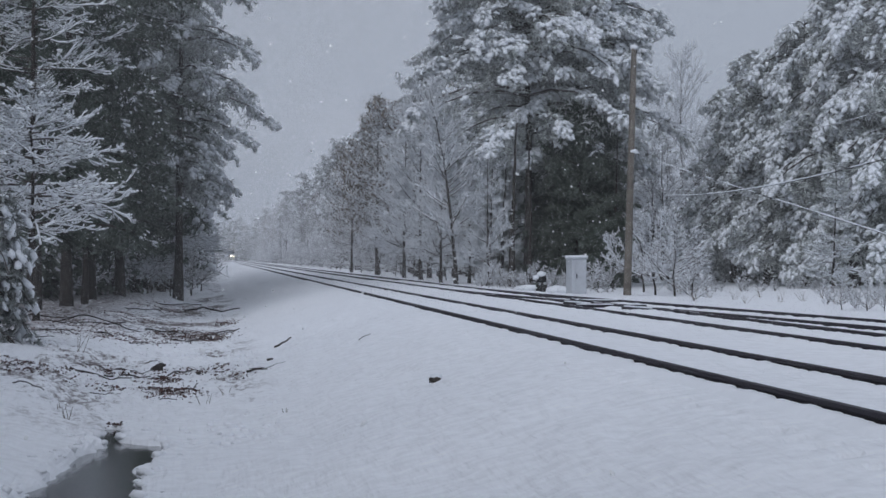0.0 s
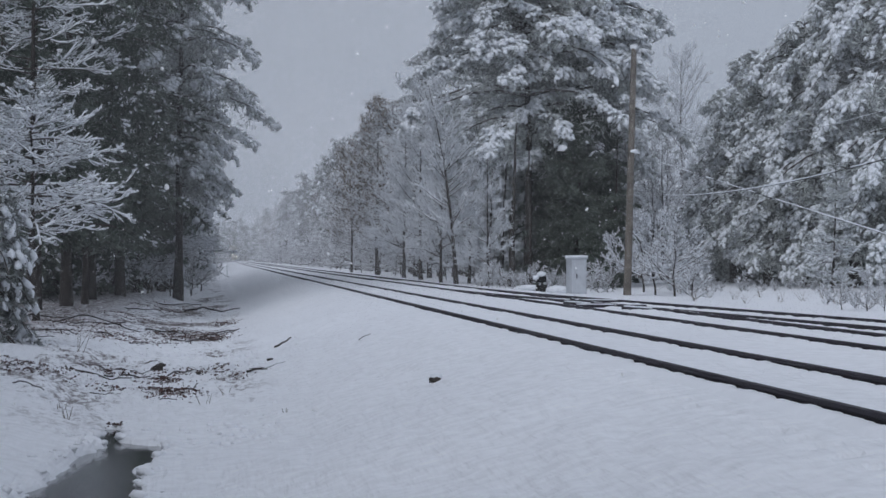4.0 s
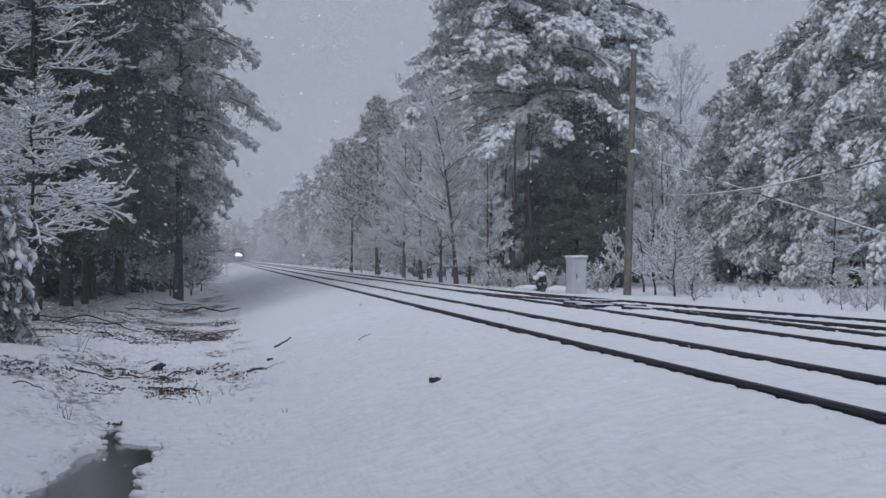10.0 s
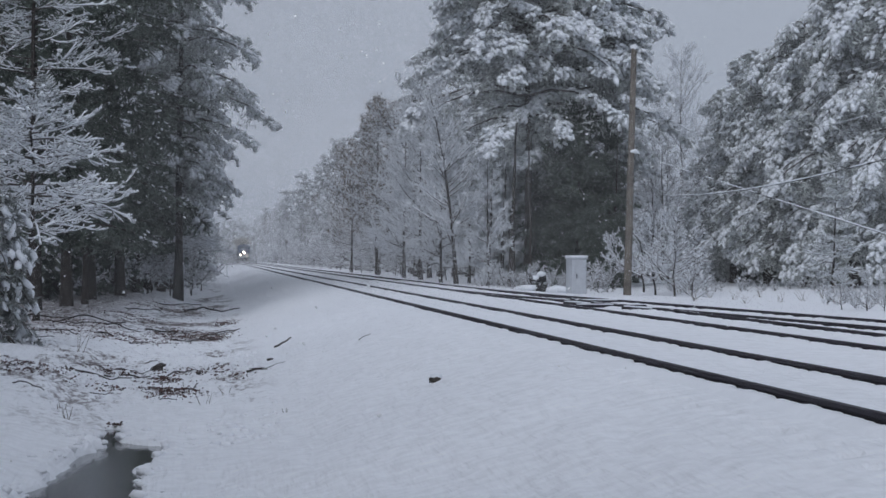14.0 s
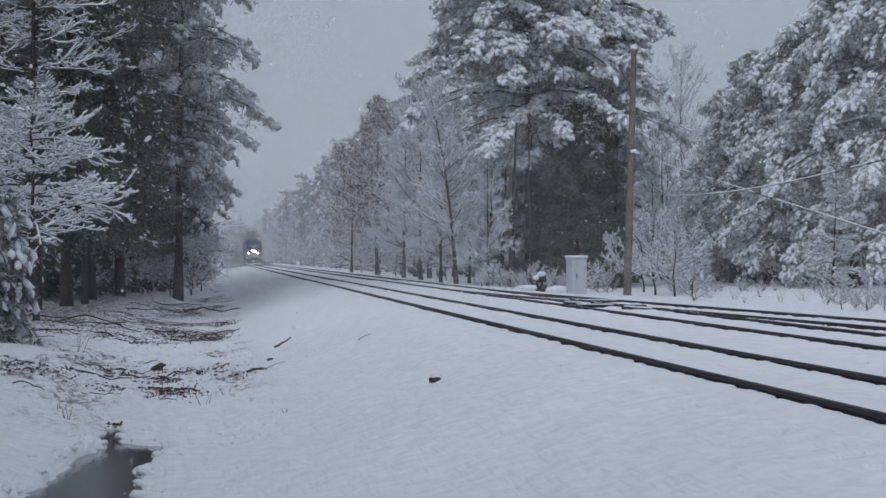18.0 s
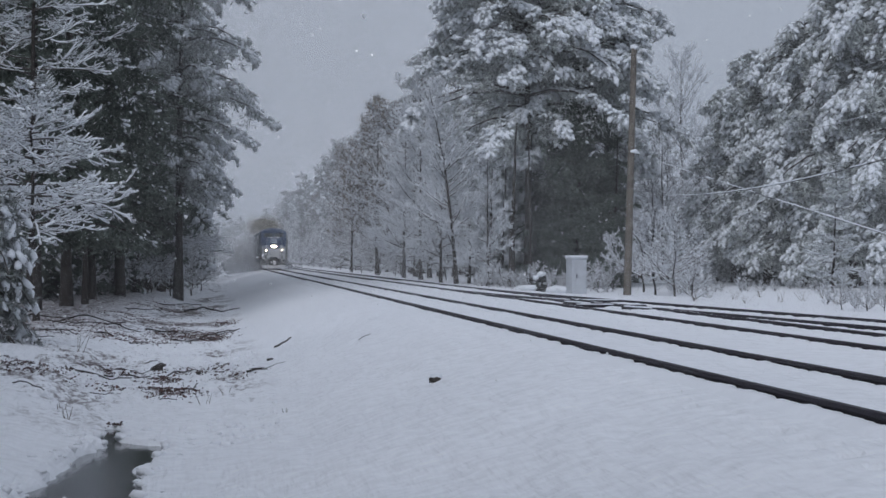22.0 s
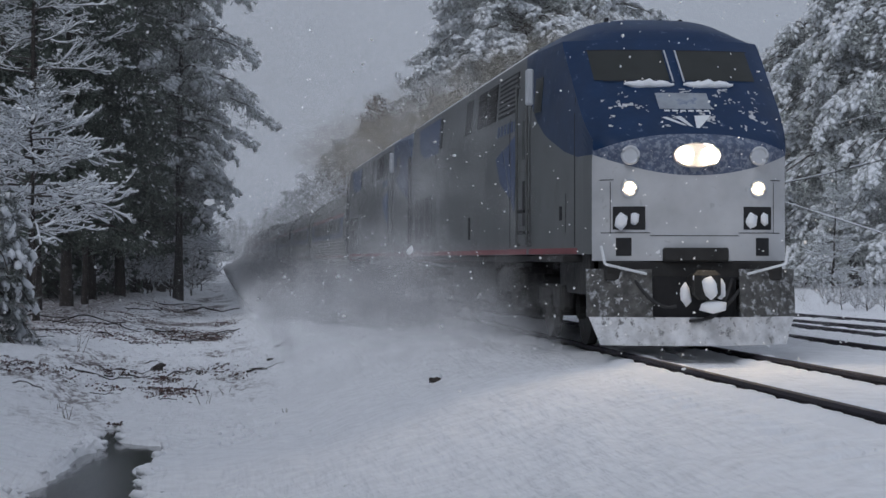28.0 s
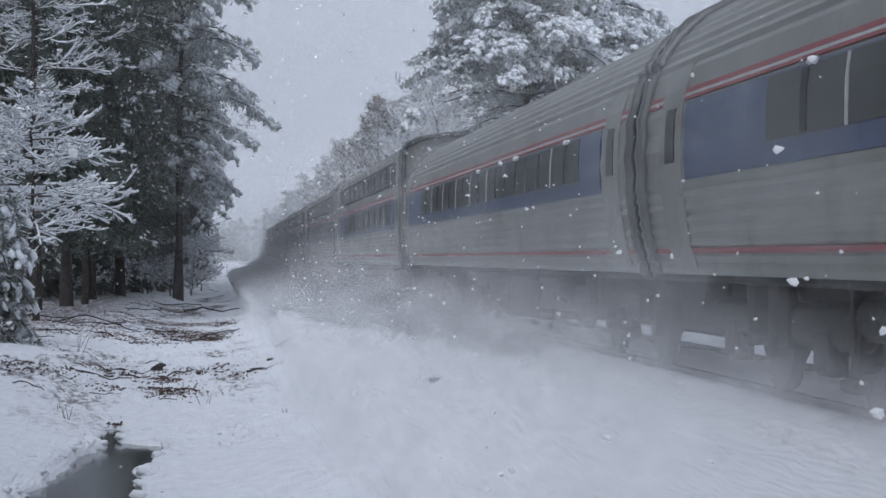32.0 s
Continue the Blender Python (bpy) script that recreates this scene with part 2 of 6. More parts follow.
def path_tube(points, radius, sides=6):
    """One unbroken tube through the points; radius one number or one a point."""
    p = np.asarray(points, float)
    tan = unit(np.gradient(p, axis=0))
    ref = np.where(np.abs(tan[:, 2:]) > 0.9, np.array([1.0, 0, 0]), np.array([0, 0, 1.0]))
    u = unit(np.cross(tan, ref))
    w = np.cross(u, tan)
    r = np.broadcast_to(np.asarray(radius, float), (len(p),))[:, None, None]
    ang = np.arange(sides) * 2 * math.pi / sides
    v = p[:, None] + r * (u[:, None] * np.cos(ang)[None, :, None] + w[:, None] * np.sin(ang)[None, :, None])
    f = [(i * sides + j, i * sides + (j + 1) % sides, (i + 1) * sides + (j + 1) % sides, (i + 1) * sides + j) for i in range(len(p) - 1) for j in range(sides)]
    return v.reshape(-1, 3), np.array(f)


PHI = (1 + 5 ** 0.5) / 2
ICO = np.array([(-1, PHI, 0), (1, PHI, 0), (-1, -PHI, 0), (1, -PHI, 0), (0, -1, PHI), (0, 1, PHI), (0, -1, -PHI), (0, 1, -PHI),
                (PHI, 0, -1), (PHI, 0, 1), (-PHI, 0, -1), (-PHI, 0, 1)]) / math.hypot(1, PHI)
ICO_F = np.array([(0, 11, 5), (0, 5, 1), (0, 1, 7), (0, 7, 10), (0, 10, 11), (1, 5, 9), (5, 11, 4), (11, 10, 2), (10, 7, 6), (7, 1, 8),
                  (3, 9, 4), (3, 4, 2), (3, 2, 6), (3, 6, 8), (3, 8, 9), (4, 9, 5), (2, 4, 11), (6, 2, 10), (8, 6, 7), (9, 8, 1)])


def blobs(centres, radii, squash, rng, rough=0.25, along=None):
    """Uneven rounded lumps; along (n,3): the way in which each is drawn out."""
    n = len(centres)
    v = ICO[None] * (1 + rough * rng.uniform(-1, 1, (n, 12, 1))) * squash[:, None]
    if along is not None:
        a = along / (np.linalg.norm(along, axis=1, keepdims=True) + 1e-9)
        side = np.cross(a, np.array([0, 0, 1.0]))
        side /= np.linalg.norm(side, axis=1, keepdims=True) + 1e-9
        up = np.cross(side, a)
        v = v[..., :1] * a[:, None] + v[..., 1:2] * side[:, None] + v[..., 2:] * up[:, None]
    v = centres[:, None] + v * radii[:, None, None]
    f = (ICO_F[None] + (np.arange(n) * 12)[:, None, None]).reshape(-1, 3)
    return v.reshape(-1, 3), f


def unit(v):
    return v / (np.linalg.norm(v, axis=-1, keepdims=True) + 1e-9)


def spot(px, depth):
    """The plan position on the bearing px (in widths of the lens's plane) at a depth before the camera."""
    c, s, lateral = math.cos(radians(YAW)), math.sin(radians(YAW)), (px - 784) / F * depth
    return depth * s + lateral * c, depth * c - lateral * s

# ================= ground =================
NEAR_RAIL = 5.0                                     # lateral place of the near rail; rail tops lie at height 0
LINE = NEAR_RAIL + 0.75
SECOND = 9.51
PROFILE_X = [-3000, -60, -14, -5.0, -3.4, -2.3, -1.5, 0.2, 0.9, 2.2, 3.4, 4.2, 4.7, 11.3, 12.6, 14.0, 17, 60, 3000]
PROFILE_Z = [0.3, -0.2, -0.55, -0.72, -0.85, -1.12, -1.2, -1.2, -1.06, -0.66, -0.30, -0.17, -0.10, -0.10, -0.16, -0.28, -0.36, -0.3, 0.3]


def wave(x, y, seed=0.0):
    """Cheap smooth unevenness, about -1 to 1."""
    return (np.sin(x * 1.7 + 1.3 * np.sin(y * 0.9 + seed)) + np.sin(y * 1.3 + 1.7 * np.sin(x * 1.1 + seed * 2)) +
            np.sin((x + y) * 2.9 + seed) * 0.5 + np.sin((x * 1.2 - y) * 4.3 + seed * 3) * 0.35) / 2.85


PUDDLE_PATH = [(-1.9, 14.0, 0.9), (-1.5, 17.0, 0.62), (-1.38, 19.9, 0.54), (-1.40, 22.7, 0.40), (-1.17, 24.4, 0.52), (-1.05, 25.2, 0.40), (-1.45, 25.9, 0.14), (-1.5, 28.0, 0.05)]


def puddle_depth(x, y):
    cx = np.interp(y, [p[1] for p in PUDDLE_PATH], [p[0] for p in PUDDLE_PATH])
    w = np.interp(y, [p[1] for p in PUDDLE_PATH], [p[2] for p in PUDDLE_PATH], left=0.9, right=-0.2)
    edge = np.abs(x - cx) + 0.05 * wave(x * 4, y * 2, 2.0) + 0.09 * grainy(x, y * 0.4, 0.13, 12)
    return np.clip((w - edge) / 0.16 + 0.5, 0, 1)


def grainy(x, y, scale, seed):
    """Value noise on a lattice, smooth, about -1 to 1: clods and dimples with no repeat."""
    x, y = x / scale, y / scale
    xi, yi = np.floor(x), np.floor(y)
    fx, fy = x - xi, y - yi
    fx, fy = fx * fx * (3 - 2 * fx), fy * fy * (3 - 2 * fy)

    def corner(i, j):
        h = np.sin((xi + i) * 127.1 + (yi + j) * 311.7 + seed * 74.7) * 43758.5453
        return (h - np.floor(h)) * 2 - 1
    return (corner(0, 0) * (1 - fx) + corner(1, 0) * fx) * (1 - fy) + (corner(0, 1) * (1 - fx) + corner(1, 1) * fx) * fy


def ground_z(x, y):
    x, y = np.asarray(x, float), np.asarray(y, float)
    soft = sum(np.interp(x + d, PROFILE_X, PROFILE_Z) for d in (-0.4, -0.2, 0, 0.2, 0.4)) / 5
    off_track = np.clip((4.5 - x) / 0.8, 0, 1) + np.clip((x - 12.5) / 1.0, 0, 1)
    bed = np.clip((x - 4.6) / 0.4, 0, 1) * np.clip((11.6 - x) / 0.4, 0, 1)
    z = soft + off_track * (0.045 * wave(x * 0.8, y * 0.5) + 0.030 * grainy(x, y * 0.4, 0.62, 1) + 0.028 * grainy(x + 0.04 * y, y * 0.22, 0.30, 2) + 0.020 * grainy(x - 0.03 * y, y * 0.18, 0.17, 3))
    z = z + bed * (0.010 * wave(x * 2.0, y * 1.4, 3.0) + 0.006 * grainy(x, y, 0.3, 5))
    # dimples in the snow over the sleeper ends
    beat = np.clip(np.cos(2 * math.pi * y / 0.56 + 0.5 * np.sin(y * 0.7)), 0, 1) ** 3
    z = z - (0.14 + 0.05 * grainy(x, y, 0.7, 14)) * np.exp(-((x - 4.30 - 0.04 * np.sin(y * 1.3)) / 0.11) ** 2) * beat
    # a line of half-filled footprints along the shoulder
    z = z - 0.035 * np.clip(grainy(x, y, 0.42, 8) * 2 - 0.75, 0, 1) * np.clip(1 - np.abs(x - 3.55) / 0.45, 0, 1)
    z = z - 0.03 * np.clip(grainy(x, y, 0.5, 9) * 2 - 1.0, 0, 1) * np.clip(1 - np.abs(x - 1.9 - 0.02 * (y - 20)) / 0.35, 0, 1)
    ditch = np.clip((0.9 - x) / 0.8, 0, 1) * np.clip((x + 6.0) / 1.5, 0, 1) * np.where(y < 29, 0.45, 1.0)
    z = z + ditch * (0.05 * wave(x * 2.2, y * 1.6, 7.0) + 0.040 * grainy(x, y, 0.5, 6) + 0.022 * grainy(x, y, 0.22, 7)) + 0.015 * (ditch > 0)
    return z - 0.20 * puddle_depth(x, y)


gx = np.concatenate([-np.geomspace(3000, 8, 40), np.arange(-7.8, -4, 0.2), np.arange(-4, 5.2, 0.062), np.arange(5.2, 14, 0.2), np.geomspace(14, 3000, 40)])
gy = np.concatenate([np.linspace(-400, -20, 8), np.arange(-16, 10, 2.0), np.arange(10, 40, 0.11), 40 + np.cumsum(0.11 * 1.0215 ** np.arange(300))])
gy = np.concatenate([gy, [4000.0]])
GX, GY = np.meshgrid(gx, gy)
GV = np.stack([GX, GY, ground_z(GX, GY)], -1).reshape(-1, 3)
ii, jj = np.meshgrid(np.arange(len(gy) - 1), np.arange(len(gx) - 1), indexing="ij")
q0 = ii * len(gx) + jj
GF = np.stack([q0, q0 + 1, q0 + 1 + len(gx), q0 + len(gx)], -1).reshape(-1, 4)


def ground_material():
    """Snow over leaf litter: the brown shows through in the ditch and under the trees."""
    m = node_material("snowy_ground", (0.93, 0.935, 0.96), 0.75, vary=0.07, scale=5.0, bump=0.9, bump_scale=13, spec=0.2, bump_stretch=0.16, bump_depth=0.07)
    n, l = m.node_tree.nodes, m.node_tree.links
    b = n["Principled BSDF"]
    geo = n.new("ShaderNodeNewGeometry")
    sep = n.new("ShaderNodeSeparateXYZ")
    l.new(geo.outputs["Position"], sep.inputs[0])

    def ramp(src, a, bb, lo, hi):
        r = n.new("ShaderNodeMapRange")
        r.inputs[1].default_value, r.inputs[2].default_value, r.inputs[3].default_value, r.inputs[4].default_value = a, bb, lo, hi
        l.new(src, r.inputs[0])
        return r.outputs[0]

    def calc(op, a, bb):
        r = n.new("ShaderNodeMath")
        r.operation = op
        for i, s in enumerate((a, bb)):
            if isinstance(s, float):
                r.inputs[i].default_value = s
            else:
                l.new(s, r.inputs[i])
        return r.outputs[0]
    ditch = calc("MULTIPLY", ramp(sep.outputs[0], 1.1, 0.1, 0, 1), ramp(sep.outputs[1], 24, 33, 0, 1))
    stretch = n.new("ShaderNodeMapping")
    stretch.inputs["Scale"].default_value = (1.0, 0.35, 1.0)
    l.new(geo.outputs["Position"], stretch.inputs["Vector"])
    big = n.new("ShaderNodeTexNoise")
    big.inputs["Scale"].default_value, big.inputs["Detail"].default_value = 0.55, 3
    l.new(stretch.outputs[0], big.inputs["Vector"])
    fine = n.new("ShaderNodeTexNoise")
    fine.inputs["Scale"].default_value, fine.inputs["Detail"].default_value = 6.5, 10
    fine.inputs["Roughness"].default_value = 0.75
    l.new(stretch.outputs[0], fine.inputs["Vector"])
    mask = calc("ADD", calc("MULTIPLY", big.outputs[0], 0.75), calc("MULTIPLY", fine.outputs[0], 0.8))
    mask = calc("MULTIPLY", ramp(mask, 0.82, 0.91, 0, 0.85), ditch)
    # leaf litter under the trees, its brown also deepening their shade
    wood = calc("MULTIPLY", ramp(sep.outputs[0], -2.5, -5.0, 0, 1), ramp(fine.outputs[0], 0.36, 0.54, 0, 0.9))
    wood = calc("MULTIPLY", wood, ramp(sep.outputs[1], 40, 60, 0, 1))
    mask = calc("MAXIMUM", mask, wood)
    old = b.inputs["Base Color"].links[0].from_socket
    mx = n.new("ShaderNodeMix")
    mx.data_type = "RGBA"
    mx.inputs[7].default_value = (0.095, 0.062, 0.055, 1)
    l.new(mask, mx.inputs[0])
    l.new(old, mx.inputs[6])
    l.new(mx.outputs[2], b.inputs["Base Color"])
    return m


GROUND = ground_material()
ground = tagged(new("ground", mesh_of("ground", GV, GF, GROUND, True)), "snow-covered railway verge, ditch and forest floor", "ground", kind="structure")
water_geo = Geo()
wy = np.linspace(9, 28, 60)
water_geo.add([(x, y, -1.255) for y in wy for x in (-5.5, -0.4)], [(2 * i, 2 * i + 1, 2 * i + 3, 2 * i + 2) for i in range(59)])
tagged(new("water", water_geo.mesh("water", WATER)), "dark still meltwater puddle in the snowy ditch", "puddle", kind="structure")

# ================= tracks =================
RAIL_SECTION = [(-0.075, -0.165), (-0.075, -0.15), (-0.02, -0.13), (-0.011, -0.11), (-0.011, -0.055), (-0.036, -0.042), (-0.036, -0.006), (-0.028, 0.0),
                (0.028, 0.0), (0.036, -0.006), (0.036, -0.042), (0.011, -0.055), (0.011, -0.11), (0.02, -0.13), (0.075, -0.15), (0.075, -0.165)]


def siding_x(y):
    """Lateral place of the diverging track's centre line."""
    d = np.clip(78.0 - np.asarray(y, float), 0, None)
    return SECOND + np.where(d < 18, 0.0019 * d * d, 0.0019 * 18 * 18 + 0.069 * (d - 18))


def rail_strip(section, centre, ys, zoff=0.0):
    ys = np.asarray(ys, float)
    cx = centre(ys)
    v = np.array([[(cx[i] + u, ys[i], z + zoff) for u, z in section] for i in range(len(ys))]).reshape(-1, 3)
    k = len(section)
    f = [(i * k + j, i * k + j + 1, (i + 1) * k + j + 1, (i + 1) * k + j) for i in range(len(ys) - 1) for j in range(k - 1)]
    return v, np.array(f)


def make_track(label, offsets, centre, ys):
    base = new("railway_track")
    tagged(base, label, "railway track", "parallel railway tracks")
    for off in offsets:
        part("rail", Geo().add(*rail_strip(RAIL_SECTION, lambda y: centre(y) + off, ys)), STEEL, base)
    return base


far_ys = np.concatenate([np.arange(-120, 120, 6.0), np.geomspace(120, 3000, 25)])
make_track("main line with two dark steel rails in snow", (-0.75, 0.75), lambda y: LINE + 0 * y, far_ys)
make_track("second line with dark rails half buried in snow", (-0.75, 0.75), lambda y: SECOND + 0 * y, far_ys)
make_track("siding diverging from a snowed-in turnout", (-0.75, 0.75), siding_x, np.arange(-60, 79, 2.0))


def snow_lip(name, centre, y0, y1, side, top, label):
    """Snow heaped unevenly against a rail's side."""
    ys = y0 + np.cumsum(np.geomspace(0.03, 0.3, 1100)) / np.sum(np.geomspace(0.03, 0.3, 1100)) * (y1 - y0)
    r = np.random.default_rng(int(abs(y0 * 7 + top * 1000)))
    jag = np.convolve(r.normal(0, 1, len(ys)), [.25, .5, .25], "same")
    cx = centre(ys)
    h = top + 0.010 * jag + 0.005 * np.sin(ys * 0.9) + 0.006 * np.repeat(r.normal(0, 1, len(ys) // 4 + 1), 4)[:len(ys)]
    rows = [(cx + side * 0.030, h - 0.012), (cx + side * 0.085, h), (cx + side * 0.20, h - 0.006), (cx + side * 0.5, np.full_like(h, -0.19))]
    v = np.stack([np.stack([a, ys, b], -1) for a, b in rows], 1).reshape(-1, 3)
    f = [(4 * i + j, 4 * i + j + 1, 4 * i + j + 5, 4 * i + j + 4) for i in range(len(ys) - 1) for j in range(3)]
    return tagged(new(name, mesh_of(name, v, np.array(f), SNOW, True)), label, "snow", kind="structure")


for off in (-0.75, 0.75):
    snow_lip("snow_edge", lambda y, o=off: LINE + o + 0 * y, 8, 110, -1, -0.066 if off < 0 else -0.058, "ragged edge of snow against the rail")
    snow_lip("snow_edge", lambda y, o=off: LINE + o + 0 * y, 8, 110, 1, -0.030, "ragged edge of snow against the rail")
    snow_lip("snow_edge", lambda y, o=off: SECOND + o + 0 * y, 14, 110, -1, -0.055, "ragged edge of snow against the rail")
    snow_lip("snow_edge", lambda y, o=off: SECOND + o + 0 * y, 14, 110, 1, -0.020, "ragged edge of snow against the rail")
    snow_lip("snow_edge", lambda y, o=off: siding_x(y) + o, 16, 66, 1, -0.015, "ragged edge of snow against the rail")
    snow_lip("snow_edge", lambda y, o=off: siding_x(y) + o, 16, 66, -1, -0.06, "ragged edge of snow against the rail")

# ================= trees =================


def trunk_mesh(h, r, lean, rng, sides=9):
    n = 9
    zs = np.linspace(0, h, n)
    wob = np.cumsum(rng.normal(0, 0.05, (n, 2)), 0)
    wob -= wob[0]
    cx, cy = lean[0] * (zs / h) ** 1.3 + wob[:, 0], lean[1] * (zs / h) ** 1.3 + wob[:, 1]
    rad = r * (1 - 0.88 * (zs / h)) + r * 0.5 * np.exp(-zs * 2.5)
    a = np.arange(sides) * 2 * math.pi / sides
    v = np.stack([cx[:, None] + rad[:, None] * np.cos(a), cy[:, None] + rad[:, None] * np.sin(a), np.repeat((zs - 0.3 * (zs == 0))[:, None], sides, 1)], -1).reshape(-1, 3)
    f = np.array([(i * sides + j, i * sides + (j + 1) % sides, (i + 1) * sides + (j + 1) % sides, (i + 1) * sides + j) for i in range(n - 1) for j in range(sides)])
    axis = lambda z: np.stack([np.interp(z, zs, cx), np.interp(z, zs, cy), z], -1)
    return v, f, axis, lambda z: np.interp(z, zs, rad)


def pine(label, seed, h=18, base=4.0, radius=4.0, r=0.28, limbs=60, droop=0.25, tufts=1500, snow=0.8, lump=0.24, lean=(0, 0), needle=None, top_round=0.5, lift=0.25, blades=12, inner=0.35, group="snow-laden trees along the line", blade=0.26, low_snow=0.6, skirt=0.75, bough=0.0):
    """Snow-laden pine: trunk, limbs, needle tufts in sprays off the limbs (bough: how far they crowd to the limb ends), and snow clumps on the upper tufts."""
    rng = np.random.default_rng(seed)
    thing = new("pine_tree")
    tagged(thing, label, "pine tree", group)
    tv, tf, axis, rad = trunk_mesh(h, r, lean, rng)
    part("trunk", mesh_of("trunk", tv, tf, BARK, True), BARK, thing)
    z = base + (h * 0.985 - base) * rng.uniform(0, 1, limbs) ** 0.95
    k = (z - base) / (h - base)
    length = radius * (np.sin(np.clip(0.25 + 0.75 * (1 - k), 0, 1) * math.pi / 2) ** (1 / max(top_round, .1)) * 0.85 + 0.10) * rng.uniform(0.45, 1.15, limbs) * np.interp(k, [0, 0.3, 1], [skirt, 1, 1])
    az = rng.uniform(0, 2 * math.pi, limbs)
    out_way = np.stack([np.cos(az), np.sin(az), np.zeros(limbs)], -1)
    p0 = axis(z)
    rise = lift * (0.3 + k)[:, None] * np.array([0, 0, 1.0])
    p1 = p0 + (out_way * 0.55 + rise) * length[:, None]
    p2 = p0 + (out_way + rise * 0.9 - np.array([0, 0, droop])) * length[:, None]
    lv, lf = tubes(p0, p1, p2, 0.02 + 0.012 * length, np.full(limbs, 0.012), 4, 4)
    # sprays: side branches off the limbs, which carry the tufts in groups
    groups = max(12, tufts // 7)
    pick = rng.choice(limbs, groups, p=length / length.sum())
    t = rng.uniform(0.22, 1.0, groups)[:, None]
    t = np.where(rng.uniform(0, 1, (groups, 1)) < bough, 1.0 - 0.42 * (1 - t) ** 1.2, t)
    on = (1 - t) ** 2 * p0[pick] + 2 * t * (1 - t) * p1[pick] + t ** 2 * p2[pick]
    fwd = unit(2 * (1 - t) * (p1 - p0)[pick] + 2 * t * (p2 - p1)[pick])
    side = unit(np.cross(fwd, np.array([0, 0, 1.0])))
    way = unit(fwd * 0.8 + side * rng.normal(0, 1, (groups, 1)) + np.array([0, 0, 1.0]) * (rng.uniform(-0.35, 0.35, (groups, 1)) - droop * 0.5))
    gl = (0.25 + 0.20 * length[pick] * rng.uniform(0.4, 1.0, groups))[:, None] * (1.25 - 0.6 * t)
    gtip = on + way * gl
    wv, wf = tubes(on, (on + gtip) / 2 + [0, 0, 0.05], gtip, np.full(groups, 0.016), np.full(groups, 0.008), 3, 2)
    m = groups * 7
    gi = np.repeat(np.arange(groups), 7)
    along = rng.uniform(0.25, 1.0, (m, 1))
    root = on[gi] + (gtip - on)[gi] * along
    d2 = unit(way[gi] * 0.9 + rng.normal(0, 0.6, (m, 3)) * [1, 1, 0.6])
    tip = root + d2 * rng.uniform(0.12, 0.42, (m, 1)) * (0.5 + lump * 2)
    tagged(part("branchwork", Geo().add(lv, lf).add(wv, wf).mesh("branchwork", TWIG, True), TWIG, thing), kind="stuff")
    c = np.repeat(tip - d2 * rng.uniform(0, 0.25, (m, 1)), blades, 0)
    d = unit(np.repeat(d2, blades, 0) * 0.5 + rng.normal(0, 0.75, (m * blades, 3)))
    ll = rng.uniform(0.5, 1.1, (m * blades, 1)) * blade
    b = unit(np.cross(d, rng.normal(0, 1, (m * blades, 3)))) * 0.11 * blade
    nv = np.stack([c - b, c + b, c + d * ll], 1)
    ni = int(m * inner)
    if ni:
        # older needles deeper in the crown and on the lower sides
        ci = root[rng.integers(0, m, ni)] * 1.0
        mid = axis(ci[:, 2].clip(0, h))
        ci = np.repeat(ci + (mid - ci) * rng.uniform(0.05, 0.75, (ni, 1)) - [0, 0, 0.15], 7, 0) + rng.normal(0, 0.22, (ni * 7, 3))
        di = unit(rng.normal(0, 1, (ni * 7, 3)))
        bi = unit(np.cross(di, rng.normal(0, 1, (ni * 7, 3)))) * 0.14 * blade
        nv = np.concatenate([nv, np.stack([ci - bi, ci + bi, ci + di * blade * 1.3], 1)])
    nv = nv.reshape(-1, 3)
    tagged(part("foliage", mesh_of("foliage", nv, np.arange(len(nv)).reshape(-1, 3), needle or NEEDLE), NEEDLE, thing), kind="stuff")
    reach = np.clip((t[:, 0] - 0.1) * 2.2, 0.25, 1.0)
    have = rng.uniform(0, 1, m) < snow * (np.where(rng.uniform(0, 1, groups) < 0.35 + snow * 0.6, 1.0, 0.1) * reach * np.interp((on[:, 2] - base) / (h - base), [0, 0.35, 1], [low_snow, 1, 1]))[gi]
    ns = int(have.sum())
    cen = tip[have] + np.array([0, 0, 0.05]) + rng.normal(0, 0.04, (ns, 3))
    sq = np.stack([rng.uniform(0.9, 1.6, ns), rng.uniform(0.6, 1.0, ns), rng.uniform(0.4, 0.7, ns)], -1)
    sv, sf = blobs(cen, lump * rng.uniform(0.35, 1.0, ns) * (0.6 + 0.5 * reach[gi][have]), sq, rng, 0.3, d2[have] - np.array([0, 0, droop]))
    hl = rng.uniform(0, 1, groups) < snow
    up = np.array([0, 0, 0.03])
    sl, slf = tubes(on[hl] + up, (on + gtip)[hl] / 2 + up + [0, 0, 0.05], gtip[hl] + up, np.full(hl.sum(), 0.03), np.full(hl.sum(), 0.05), 4, 2)
    tagged(part("snow_load", Geo().add(sv, sf).add(sl, slf).mesh("snow_load", SNOW_CLUMP, True), SNOW_CLUMP, thing, "rounded clumps of clinging snow"), kind="stuff")
    return thing


